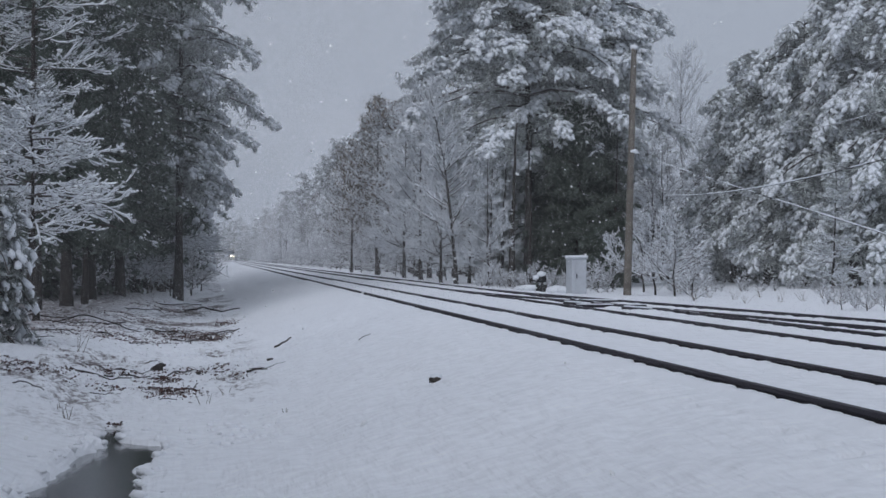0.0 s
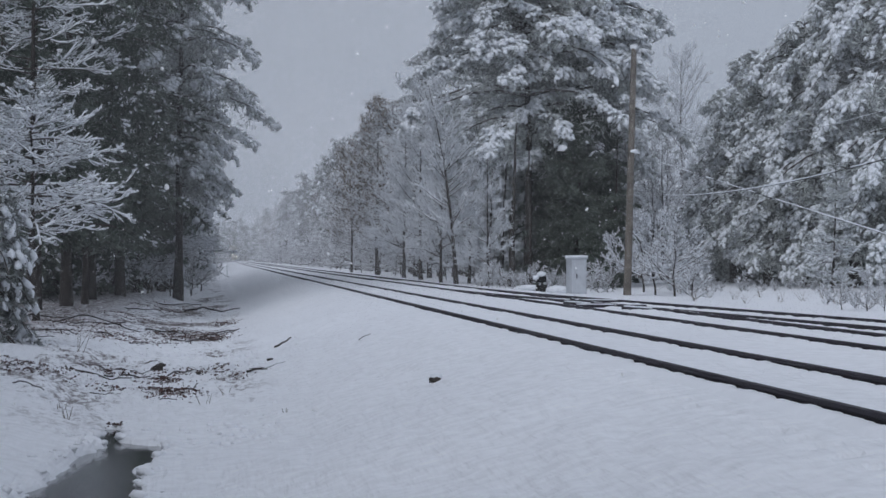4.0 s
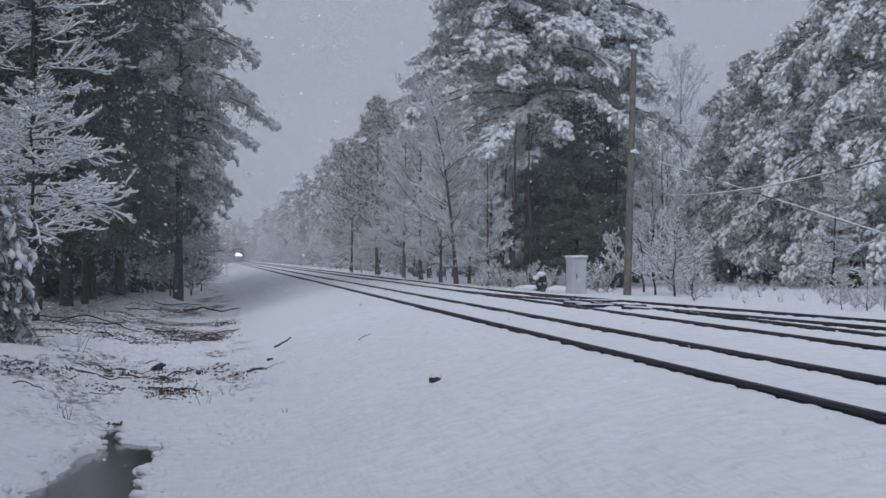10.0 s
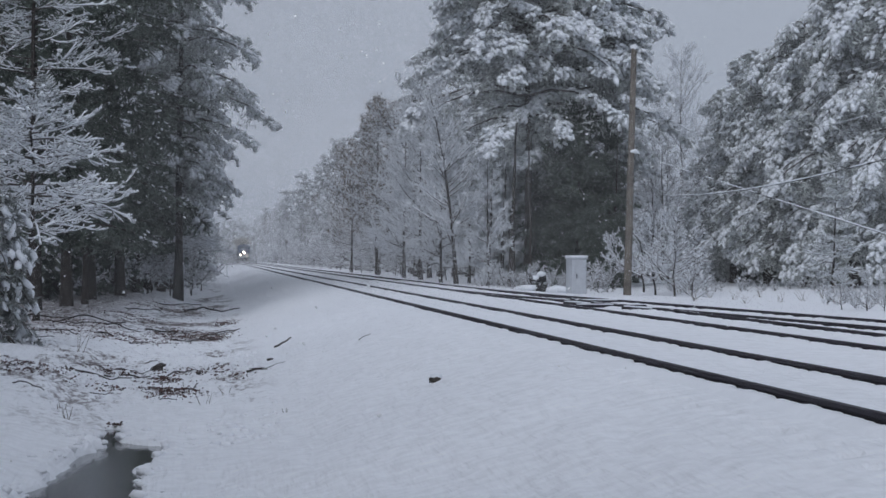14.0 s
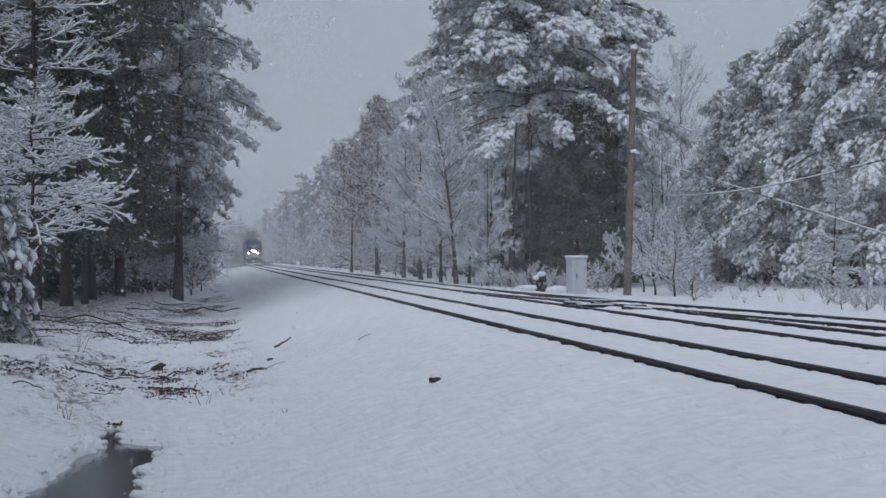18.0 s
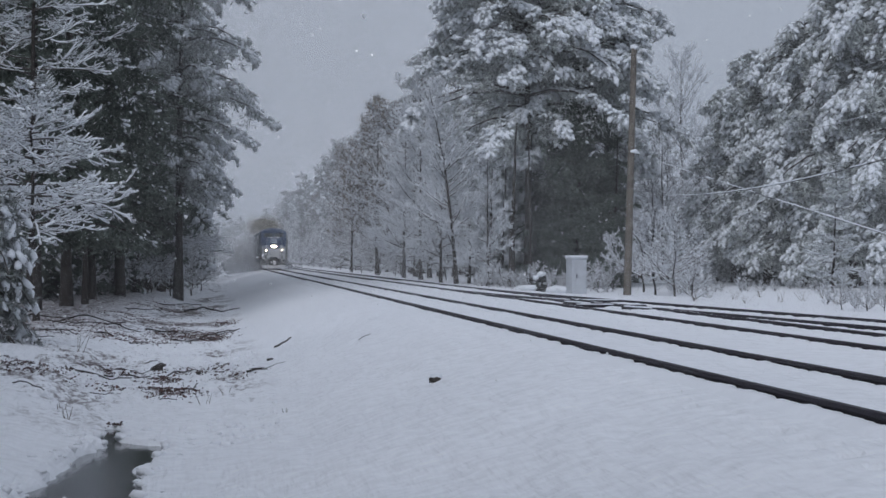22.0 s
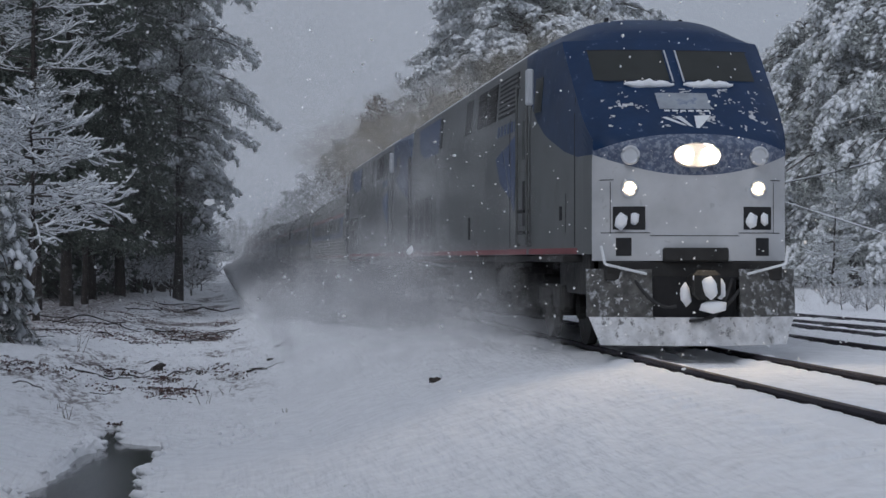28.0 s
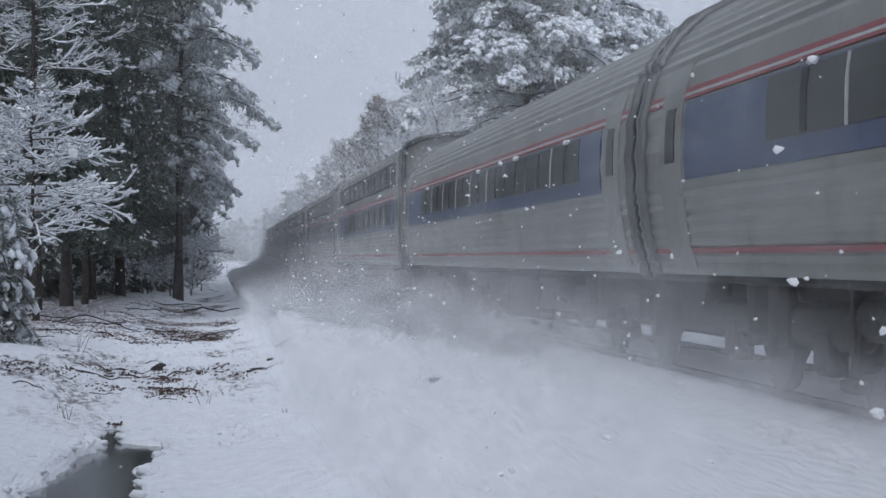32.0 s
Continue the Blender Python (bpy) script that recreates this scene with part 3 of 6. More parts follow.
def bare_tree(label, seed, h=12, base=1.5, spread=0.55, r=0.14, n1=22, n2=8, n3=7, snow_r=0.022, up=0.7, lean=(0, 0), leaves=0, twig=1.0, fine=3, kind_name="bare_tree", category="bare tree", group="snow-laden trees along the line"):
    """Leafless tree with four orders of branches, each lined with snow along its upper side."""
    rng = np.random.default_rng(seed)
    thing = new(kind_name)
    tagged(thing, label, category, group)
    tv, tf, axis, rad = trunk_mesh(h * 0.93, r, lean, rng, 7)
    part("trunk", mesh_of("trunk", tv, tf, BARK, True), BARK, thing)
    z = base + (h * 0.92 - base) * rng.uniform(0, 1, n1) ** 0.9
    k = (z - base) / (h - base)
    az = np.arange(n1) * 2.4 + rng.uniform(-0.5, 0.5, n1)
    ln = h * spread * (1.0 - 0.72 * k) * rng.uniform(0.6, 1.05, n1)
    way = unit(np.stack([np.cos(az), np.sin(az), up * (0.5 + k) + rng.uniform(-0.1, 0.3, n1)], -1))
    levels = []
    p0 = axis(z)
    p2 = p0 + way * ln[:, None]
    p1 = (p0 + p2) / 2 - np.array([0, 0, 0.10]) * ln[:, None] + rng.normal(0, 0.04, (n1, 3)) * ln[:, None]
    levels.append((p0, p1, p2, np.minimum(rad(z) * 0.6, 0.012 + 0.010 * ln), np.full(n1, 0.008)))
    for count, frac, fat in ((n2, 0.45, 0.012), (n3, 0.42, 0.007), (fine, 0.5, 0.005))[:3 if fine else 2]:
        a0, a1, a2 = levels[-1][:3]
        n = len(a0) * count
        par = np.repeat(np.arange(len(a0)), count)
        t = rng.uniform(0.22, 1.0, n)[:, None]
        on = (1 - t) ** 2 * a0[par] + 2 * t * (1 - t) * a1[par] + t ** 2 * a2[par]
        fwd = unit(2 * (1 - t) * (a1 - a0)[par] + 2 * t * (a2 - a1)[par])
        plen = np.linalg.norm((a2 - a0)[par], axis=1, keepdims=True)
        d = unit(fwd * 0.9 + rng.normal(0, 0.55, (n, 3)) + np.array([0, 0, 0.22 * up]))
        e = on + d * plen * frac * rng.uniform(0.5, 1.1, (n, 1)) * (1.15 - 0.5 * t)
        mid = (on + e) / 2 + rng.normal(0, 0.05, (n, 3)) * plen * frac
        levels.append((on, mid, e, np.full(n, fat * twig), np.full(n, fat * 0.6 * twig)))
    wood, white = Geo(), Geo()
    for i, (a, b, c, ra, rb) in enumerate(levels):
        sides, segs = ((5, 4), (4, 3), (3, 2), (3, 1))[i]
        wood.add(*tubes(a, b, c, ra, rb, sides, segs))
        lift = np.array([0, 0, 1.0]) * (ra[:, None] * 0.6 + snow_r * 0.45)
        sr = np.full(len(a), snow_r * (1.25, 1.1, 0.95, 0.8)[i])
        white.add(*tubes(a + lift, b + lift, c + lift, sr, sr * 0.9, 3, segs))
    tagged(part("branchwork", wood.mesh("branchwork", TWIG, True), TWIG, thing), kind="stuff")
    tagged(part("snow_load", white.mesh("snow_load", SNOW_CLUMP, True), SNOW_CLUMP, thing, "snow lining the upper side of each twig"), kind="stuff")
    if leaves:
        e = levels[2][2]
        e = e[rng.integers(0, len(e), leaves)] + rng.normal(0, 0.18, (leaves, 3))
        a, b = unit(rng.normal(0, 1, (leaves, 3))) * 0.11, unit(rng.normal(0, 1, (leaves, 3))) * 0.06
        v = np.stack([e - a, e + b, e + a, e - b], 1).reshape(-1, 3)
        tagged(part("leafage", mesh_of("leafage", v, np.arange(len(v)).reshape(-1, 4), OAKLEAF), OAKLEAF, thing, "withered russet leaves"), kind="stuff")
    return thing


def feather_pine(label, seed, h=6.8, base=2.0, radius=3.2, r=0.08, limbs=60, shoots=13, twigs=5, snow_r=0.034, rise=0.30, lean=(0, 0), taper=0.8, needle=None, spread=0.62, group="snow-laden trees along the line"):
    """Young pine whose flat boughs carry rows of shoots, each a brush of needles under a finger of snow."""
    rng = np.random.default_rng(seed)
    thing = new("young_pine")
    tagged(thing, label, "young pine", group)
    tv, tf, axis, rad = trunk_mesh(h, r, lean, rng, 7)
    part("trunk", mesh_of("trunk", tv, tf, BARK, True), BARK, thing)
    k = np.sort(rng.uniform(0, 1, limbs)) ** 0.95
    z = base + (h * 0.97 - base) * k
    ln = radius * ((1 - k) ** taper * 0.92 + 0.08) * rng.uniform(0.6, 1.1, limbs)
    az = np.arange(limbs) * 2.4 + rng.uniform(-0.4, 0.4, limbs)
    flat_way = np.stack([np.cos(az), np.sin(az), np.zeros(limbs)], -1)
    up = np.array([0, 0, 1.0])
    p0 = axis(z)
    p1 = p0 + (flat_way * 0.5 + up * rise * 0.15) * ln[:, None]
    p2 = p0 + (flat_way + up * (rise * rng.uniform(-0.6, 1.3, (limbs, 1)) + 0.25 * k[:, None])) * ln[:, None] + rng.normal(0, 0.07, (limbs, 3)) * ln[:, None]
    wood, white, tips = Geo(), Geo(), []
    wood.add(*tubes(p0, p1, p2, 0.010 + 0.008 * ln, np.full(limbs, 0.007), 5, 4))
    lift = up * 0.02
    white.add(*tubes(p0 * 0.7 + p1 * 0.3 + lift, p1 + lift, p2 + lift, np.full(limbs, snow_r * 0.7), np.full(limbs, snow_r), 5, 4))

    def side_shoots(a0, a1, a2, count, frac, thick):
        n = len(a0) * count
        par = np.repeat(np.arange(len(a0)), count)
        t = (np.tile((np.arange(count) + 0.5) / count, len(a0)) * 0.82 + 0.2 + rng.uniform(-0.10, 0.10, n)).clip(0.1, 1.0)[:, None]
        on = (1 - t) ** 2 * a0[par] + 2 * t * (1 - t) * a1[par] + t ** 2 * a2[par]
        fwd = unit(2 * (1 - t) * (a1 - a0)[par] + 2 * t * (a2 - a1)[par])
        side = unit(np.cross(fwd, up)) * np.where(np.arange(n) % 2, 1, -1)[:, None]
        way = unit(fwd + side * spread * rng.uniform(0.5, 1.9, (n, 1)) + up * rng.normal(0.12, 0.34, (n, 1)) + rng.normal(0, 0.18, (n, 3)))
        size = np.linalg.norm((a2 - a0)[par], axis=1, keepdims=True) * frac * (1.25 - 0.85 * t) * rng.uniform(0.6, 1.15, (n, 1))
        e = on + way * size
        mid = (on + e) / 2 - up * 0.10 * size + rng.normal(0, 0.06, (n, 3)) * size
        wood.add(*tubes(on, mid, e, np.full(n, 0.007), np.full(n, 0.004), 3, 2))
        sr = thick * rng.uniform(0.65, 1.25, n)
        q = on + (e - on) * 0.15
        white.add(*tubes(q + lift, mid + lift, e + lift, sr * 0.6, sr, 5, 3))
        tips.append((q, e, way))
        return on, mid, e
    b0, b1, b2 = side_shoots(p0, p1, p2, shoots, 0.44, snow_r)
    side_shoots(b0, b1, b2, twigs, 0.55, snow_r * 0.85)
    tagged(part("branchwork", wood.mesh("branchwork", TWIG, True), TWIG, thing), kind="stuff")
    tagged(part("snow_load", white.mesh("snow_load", SNOW_CLUMP, True), SNOW_CLUMP, thing, "fingers of snow along each shoot"), kind="stuff")
    q = np.concatenate([a for a, _, _ in tips])
    e = np.concatenate([b for _, b, _ in tips])
    w = np.concatenate([c for _, _, c in tips])
    per = 7
    i = np.repeat(np.arange(len(q)), per)
    c = q[i] + (e - q)[i] * rng.uniform(0.2, 1.05, (len(i), 1)) - up * 0.012
    d = unit(w[i] * 0.8 + rng.normal(0, 0.6, (len(i), 3)) - up * 0.25)
    b = unit(np.cross(d, rng.normal(0, 1, (len(i), 3)))) * 0.009
    nv = np.stack([c - b, c + b, c + d * rng.uniform(0.07, 0.16, (len(i), 1))], 1).reshape(-1, 3)
    tagged(part("foliage", mesh_of("foliage", nv, np.arange(len(nv)).reshape(-1, 3), needle or NEEDLE_RIME), NEEDLE_RIME, thing), kind="stuff")
    return thing


def stand(thing, px, depth, turn=0.0, sink=0.1, size=1.0):
    x, y = spot(px, depth)
    thing.matrix_basis = pose(x, y, float(ground_z(x, y)) - sink, 0, 0, turn) @ Matrix.Diagonal((size, size, size, 1))
    return thing


def again(thing, px, depth, turn, size=1.0):
    x, y = spot(px, depth)
    o = copy_thing(thing, pose(x, y, float(ground_z(x, y)) - 0.1, 0, 0, turn))
    o.scale = (size, size, size)
    return o


def again_at(thing, x, y, turn, size=1.0):
    o = copy_thing(thing, pose(x, y, float(ground_z(x, y)) - 0.1, 0, 0, turn))
    o.scale = (size, size, size)
    return o


# tall pines beside the ditch
PINE_EDGE = stand(pine("tall pine leaning its snowy crown over the ditch", 11, 25, 5.9, 4.9, 0.23, 130, 0.40, 8200, 0.9, 0.185, skirt=0.5, bough=0.5, needle=NEEDLE_FROST, top_round=1.25, blade=0.30, inner=0.2, low_snow=1.0), 315, 107, 20)
PINE_DARK = stand(pine("tall dark pine, its sheltered side nearly free of snow", 12, 24, 3.0, 4.4, 0.20, 110, 0.28, 4600, 0.22, 0.13, top_round=0.9, inner=0.5, blade=0.32), 118, 76, 70)
for px, d, t, s in ((213, 96, 140, 1.05), (262, 121, 250, 1.1), (62, 70, 300, 0.95), (160, 88, 33, 1.0), (240, 108, 310, 0.9), (10, 84, 190, 1.0), (95, 100, 20, 1.1),
                    (190, 118, 230, 1.1), (140, 130, 80, 1.15), (50, 112, 260, 1.1), (235, 140, 15, 1.2), (-30, 95, 110, 1.1)):
    again(PINE_DARK, px, d, t, s)
for px, d, t, s in ((20, 92, 200, 1.0), (302, 128, 290, 0.95), (318, 158, 100, 0.9), (285, 118, 350, 0.9), (330, 200, 10, 0.85)):
    again(PINE_EDGE, px, d, t, s)
THICKET = stand(pine("low dark evergreen in the undergrowth", 15, 6.0, 0.3, 2.3, 0.09, 60, 0.35, 1000, 0.35, 0.17, top_round=1.2, inner=0.5, blade=0.28), 160, 98, 0)
for px, d, t, s in ((35, 82, 40, 0.9), (85, 90, 100, 1.1), (200, 108, 200, 0.9), (235, 122, 300, 1.0), (275, 128, 20, 0.9), (130, 112, 250, 1.3), (60, 100, 10, 1.2), (300, 150, 150, 1.0), (180, 132, 60, 1.4), (0, 92, 320, 1.2),
                    (1520, 112, 33, 1.1), (1440, 118, 200, 1.0), (1370, 118, 100, 0.9), (1310, 122, 10, 0.9), (1555, 108, 170, 1.2)):
    again(THICKET, px, d, t, s)
YOUNG_PINE = stand(feather_pine("young pine, every shoot thick with a finger of snow", 21, 7.6, 2.9, 4.1, 0.09, 46, 10, 4, 0.033, 0.30, needle=NEEDLE_RIME), 66, 58, 0)
again(YOUNG_PINE, -60, 62, 200, 1.0)
SLENDER_PINE = stand(feather_pine("slender pine with feathery snow-lined boughs", 22, 16.0, 6.6, 3.2, 0.13, 60, 9, 4, 0.030, 0.22, taper=0.5, needle=NEEDLE), 55, 67, 40)
again(SLENDER_PINE, -10, 73, 120, 1.05)
again(SLENDER_PINE, 150, 82, 220, 0.95)
for px, d, t, s in ((318, 140, 130, 0.9), (338, 165, 10, 1.0), (255, 122, 300, 0.8)):
    again(YOUNG_PINE, px, d, t, s)
stand(pine("small evergreen bent under heavy snow", 31, 3.4, 0.2, 1.25, 0.06, 80, 0.8, 1300, 0.5, 0.14, top_round=1.2, blade=0.22, needle=NEEDLE_RIME, inner=0.2, low_snow=1.0, skirt=1.1), -42, 44, 0)
SHRUB = stand(bare_tree("snow-covered shrub at the wood's edge", 41, 3.2, 0.15, 0.60, 0.035, 26, 7, 6, 0.015, 0.75, fine=2, kind_name="shrub", category="shrub", group="snowy shrubs"), 268, 112, 0)
for px, d, t, s in ((285, 118, 50, 1.1), (338, 128, 90, 0.9), (240, 105, 130, 0.9), (350, 150, 10, 0.9), (150, 92, 200, 0.8), (335, 160, 70, 1.2), (352, 190, 20, 1.1), (300, 124, 200, 0.9), (362, 240, 100, 1.1), (262, 110, 20, 1.3), (302, 113, 140, 1.1), (338, 119, 260, 1.1), (356, 142, 320, 1.2), (285, 126, 70, 1.6), (232, 112, 110, 1.3), (200, 104, 170, 1.1)):
    again(SHRUB, px, d, t, s)

# beyond the tracks
PINE_BIG = stand(pine("broad pine with cauliflower clumps of snow", 13, 22, 7.9, 6.5, 0.24, 125, 0.36, 10500, 1.0, 0.20, lean=(-0.6, 0), top_round=1.2, lift=0.3, inner=0.3, needle=NEEDLE_FROST, blade=0.30, low_snow=0.9, skirt=0.95, bough=0.55), 935, 104, 0)
again(PINE_BIG, 1020, 107, 150, 0.92)
again(PINE_BIG, 912, 118, 260, 0.82)
PINE_SHADE = stand(pine("dark sheltered pine hung with creeper, bare of snow", 16, 9.8, 0.3, 2.6, 0.22, 90, 0.30, 2600, 0.05, 0.12, top_round=1.4, inner=0.5, blade=0.32, low_snow=0.1, skirt=1.0), 1020, 103, 0)
for px, d, t, s in ((970, 108, 80, 0.8), (1065, 105, 200, 0.85), (1000, 114, 300, 1.0), (1040, 118, 20, 1.05), (990, 102, 80, 0.45), (1045, 99, 170, 0.42), (950, 104, 20, 0.4), (1080, 102, 240, 0.5)):
    again(PINE_SHADE, px, d, t, s)
# bare trunks at the wood's edge
for px, d, h, rr in ((905, 100, 8.5, 0.20), (888, 106, 8.0, 0.13), (938, 101, 9.0, 0.11), (868, 110, 7.5, 0.12), (1090, 103, 8.0, 0.12)):
    tv, tf, _, _ = trunk_mesh(h, rr, (0.25, 0), np.random.default_rng(int(px)), 8)
    tk = new("tree_trunk", mesh_of("tree_trunk", tv, tf, BARK, True))
    tagged(tk, "straight dark trunk at the wood's edge", "tree trunk", "trunks at the wood's edge")
    stand(tk, px, d)
stand(bare_tree("leaning leafless tree white with snow", 23, 11.0, 1.8, 0.27, 0.11, 64, 9, 7, 0.024, 0.95, lean=(-1.5, 0), fine=2), 808, 100, 0)
OAK = stand(bare_tree("oak still holding withered russet leaves under snow", 24, 15.5, 2.0, 0.34, 0.16, 40, 9, 7, 0.030, 0.6, leaves=6500, fine=2, kind_name="oak_tree", category="oak tree"), 668, 158, 0)
again(OAK, 622, 190, 100, 0.84)
FROSTED = stand(bare_tree("tall leafless tree white with snow", 25, 18, 1.5, 0.32, 0.16, 44, 9, 7, 0.034, 0.65, fine=2), 760, 150, 0)
for px, d, t, s in ((862, 99, 60, 0.42), (895, 112, 160, 0.50), (780, 104, 20, 0.50), (745, 120, 250, 0.72), (1155, 132, 90, 0.62), (1235, 140, 310, 0.60), (830, 112, 130, 0.55), (715, 135, 10, 0.72), (735, 158, 200, 0.95), (780, 142, 300, 0.75)):
    again(FROSTED, px, d, t, s)
ROUND_BARE = stand(bare_tree("tall round-crowned leafless tree pale with snow", 27, 23, 6.0, 0.34, 0.24, 46, 9, 8, 0.030, 1.3, fine=2), 1205, 195, 0)
again(ROUND_BARE, 1165, 215, 130, 0.95)
PINE_RIGHT = stand(pine("bushy pine with drooping snow-laden boughs", 14, 16, 2.8, 4.9, 0.26, 120, 0.58, 9000, 1.0, 0.175, top_round=1.1, inner=0.3, needle=NEEDLE_FROST, blade=0.32, low_snow=0.7, bough=0.45), 1510, 100, 0)
for px, d, t, s in ((1425, 104, 80, 0.90), (1358, 110, 170, 0.84), (1300, 118, 260, 0.74), (1600, 96, 40, 1.08), (1460, 125, 120, 1.0), (1545, 120, 10, 1.12), (1395, 128, 30, 0.95), (905, 112, 30, 0.52), (862, 120, 200, 0.5), (940, 113, 110, 0.58)):
    again(PINE_RIGHT, px, d, t, s)
again(PINE_DARK, 1540, 112, 45, 0.7)
YOUNG = stand(feather_pine("young conical pine at the field's edge, feathery with snow", 26, 6.4, 0.4, 1.75, 0.06, 64, 10, 4, 0.028, 0.25, taper=0.9, needle=NEEDLE_FROST), 1472, 84, 0)
again(YOUNG, 1195, 84, 80, 0.62)
for px, d, t, s in ((1160, 80, 0, 1.1), (1195, 78, 70, 1.15), (1225, 82, 140, 0.9), (1140, 88, 30, 1.2), (880, 112, 10, 0.8), (840, 118, 80, 0.8), (1085, 96, 80, 0.9),
                    (790, 130, 100, 0.9), (740, 150, 10, 1.0), (700, 160, 200, 1.0), (640, 190, 0, 1.1),
                    (1490, 58, 10, 0.4), (1535, 57, 70, 0.42), (1565, 56, 150, 0.4), (1250, 82, 150, 0.4)):
    again(SHRUB, px, d, t, s)

# the two walls of forest running into the distance, of lighter-built trees
FAR_BARE = bare_tree("distant leafless tree white with snow", 51, 18, 0.8, 0.34, 0.2, 34, 8, 8, 0.026, 0.6, fine=0, twig=2.6)
FAR_OAK = bare_tree("distant oak holding russet leaves under snow", 52, 17, 1.2, 0.34, 0.2, 30, 8, 6, 0.028, 0.6, fine=0, leaves=2000, twig=2.0, kind_name="oak_tree", category="oak tree")
FAR_PINE = pine("distant pine white with snow", 53, 20, 1.0, 4.6, 0.3, 90, 0.3, 1300, 0.7, 0.28, top_round=1.2, blades=7, blade=0.42, needle=NEEDLE_RIME)
FAR_DARK = pine("distant dark pine dusted with snow", 54, 22, 1.0, 4.4, 0.3, 90, 0.3, 1300, 0.4, 0.3, top_round=0.9, blades=7, blade=0.42)
FAR_BUSH = bare_tree("distant undergrowth white with snow", 55, 4.2, 0.1, 0.6, 0.05, 22, 7, 6, 0.022, 0.7, fine=0, twig=2.2, kind_name="shrub", category="shrub", group="snowy shrubs")
for i, o in enumerate((FAR_BARE, FAR_OAK, FAR_PINE, FAR_DARK, FAR_BUSH)):
    x, y = 24.0 + i, 176.0 + 9 * i
    o.matrix_basis = pose(x, y, float(ground_z(x, y)) - 0.1)
rng = np.random.default_rng(5)
y = 166.0
while y < 900:
    for x0, kinds in ((20.0, (FAR_BARE, FAR_OAK, FAR_BARE, FAR_PINE)), (26.0, (FAR_BARE, FAR_PINE, FAR_DARK, FAR_OAK))):
        again_at(kinds[int(rng.integers(len(kinds)))], x0 + rng.uniform(-2, 2.5), y + rng.uniform(-3, 3), rng.uniform(0, 360), rng.uniform(0.85, 1.12))
    again_at(FAR_BUSH, 16.5 + rng.uniform(-1, 1.5), y + rng.uniform(-3, 3), rng.uniform(0, 360), rng.uniform(0.8, 1.3))
    for x0, kinds in ((-6.5, (FAR_PINE, FAR_BARE, FAR_DARK)), (-12.0, (FAR_PINE, FAR_DARK, FAR_BARE))):
        again_at(kinds[int(rng.integers(len(kinds)))], x0 + rng.uniform(-2, 1.0), y + rng.uniform(-3, 3), rng.uniform(0, 360), rng.uniform(0.8, 1.0))
    again_at(FAR_BUSH, -4.0 + rng.uniform(-1.5, 0.5), y + rng.uniform(-3, 3), rng.uniform(0, 360), rng.uniform(0.7, 1.1))
    y += 5.0 + y * 0.012
# the line bends away far off, and the wood closes behind it
for i in range(30):
    again_at((FAR_DARK, FAR_PINE, FAR_DARK, FAR_BARE)[i % 4], -14 + i * 1.6 + rng.uniform(-1, 1), 985 + rng.uniform(-30, 45), rng.uniform(0, 360), rng.uniform(0.8, 1.05))
# woods behind the front row, seen between the trunks
for i in range(46):
    px = 770 + i * 19 + rng.uniform(-8, 8)
    again(FAR_BARE if px < 900 or 1120 < px < 1330 else (FAR_PINE, FAR_DARK, FAR_PINE)[i % 3], px, rng.uniform(128, 175), rng.uniform(0, 360), (0.62 if 1130 < px < 1330 else 0.72) * rng.uniform(0.85, 1.05))
for i in range(26):
    again((FAR_DARK, FAR_DARK, FAR_PINE)[i % 3], -60 + i * 15, rng.uniform(125, 210), rng.uniform(0, 360), rng.uniform(0.9, 1.1))
# brush along the field's edge and below the pole
BRUSH = bare_tree("low tangled brush dusted with snow", 61, 1.25, 0.05, 0.85, 0.016, 24, 6, 4, 0.010, 0.9, fine=0, twig=0.8, kind_name="brush", category="brush", group="brush by the field")
bx, by = spot(1225, 69)
BRUSH.matrix_basis = pose(bx, by, float(ground_z(bx, by)) - 0.05)
for i in range(17):
    px = 1190 + i * 23 + rng.uniform(-8, 8)
    again(BRUSH, px, rng.uniform(58, 68) if px > 1450 else rng.uniform(84, 96), rng.uniform(0, 360), rng.uniform(0.35, 0.65))
for i in range(16):
    again(BRUSH, 850 + i * 15 + rng.uniform(-6, 6), rng.uniform(86, 92), rng.uniform(0, 360), rng.uniform(0.6, 1.0))
# unseen pines added beside and behind the camera to shade the left ground
for i, yy in enumerate(np.arange(-24, 42, 6.0)):
    again_at((FAR_DARK, PINE_DARK, FAR_PINE)[i % 3], -10.5 + 2.0 * math.sin(i * 2.3) - 0.03 * yy, yy, 47 * i, 0.85)
    again_at(FAR_DARK, -17.0 + 2.0 * math.sin(i * 1.3), yy + 3, 81 * i, 0.95)

# ================= lineside things =================


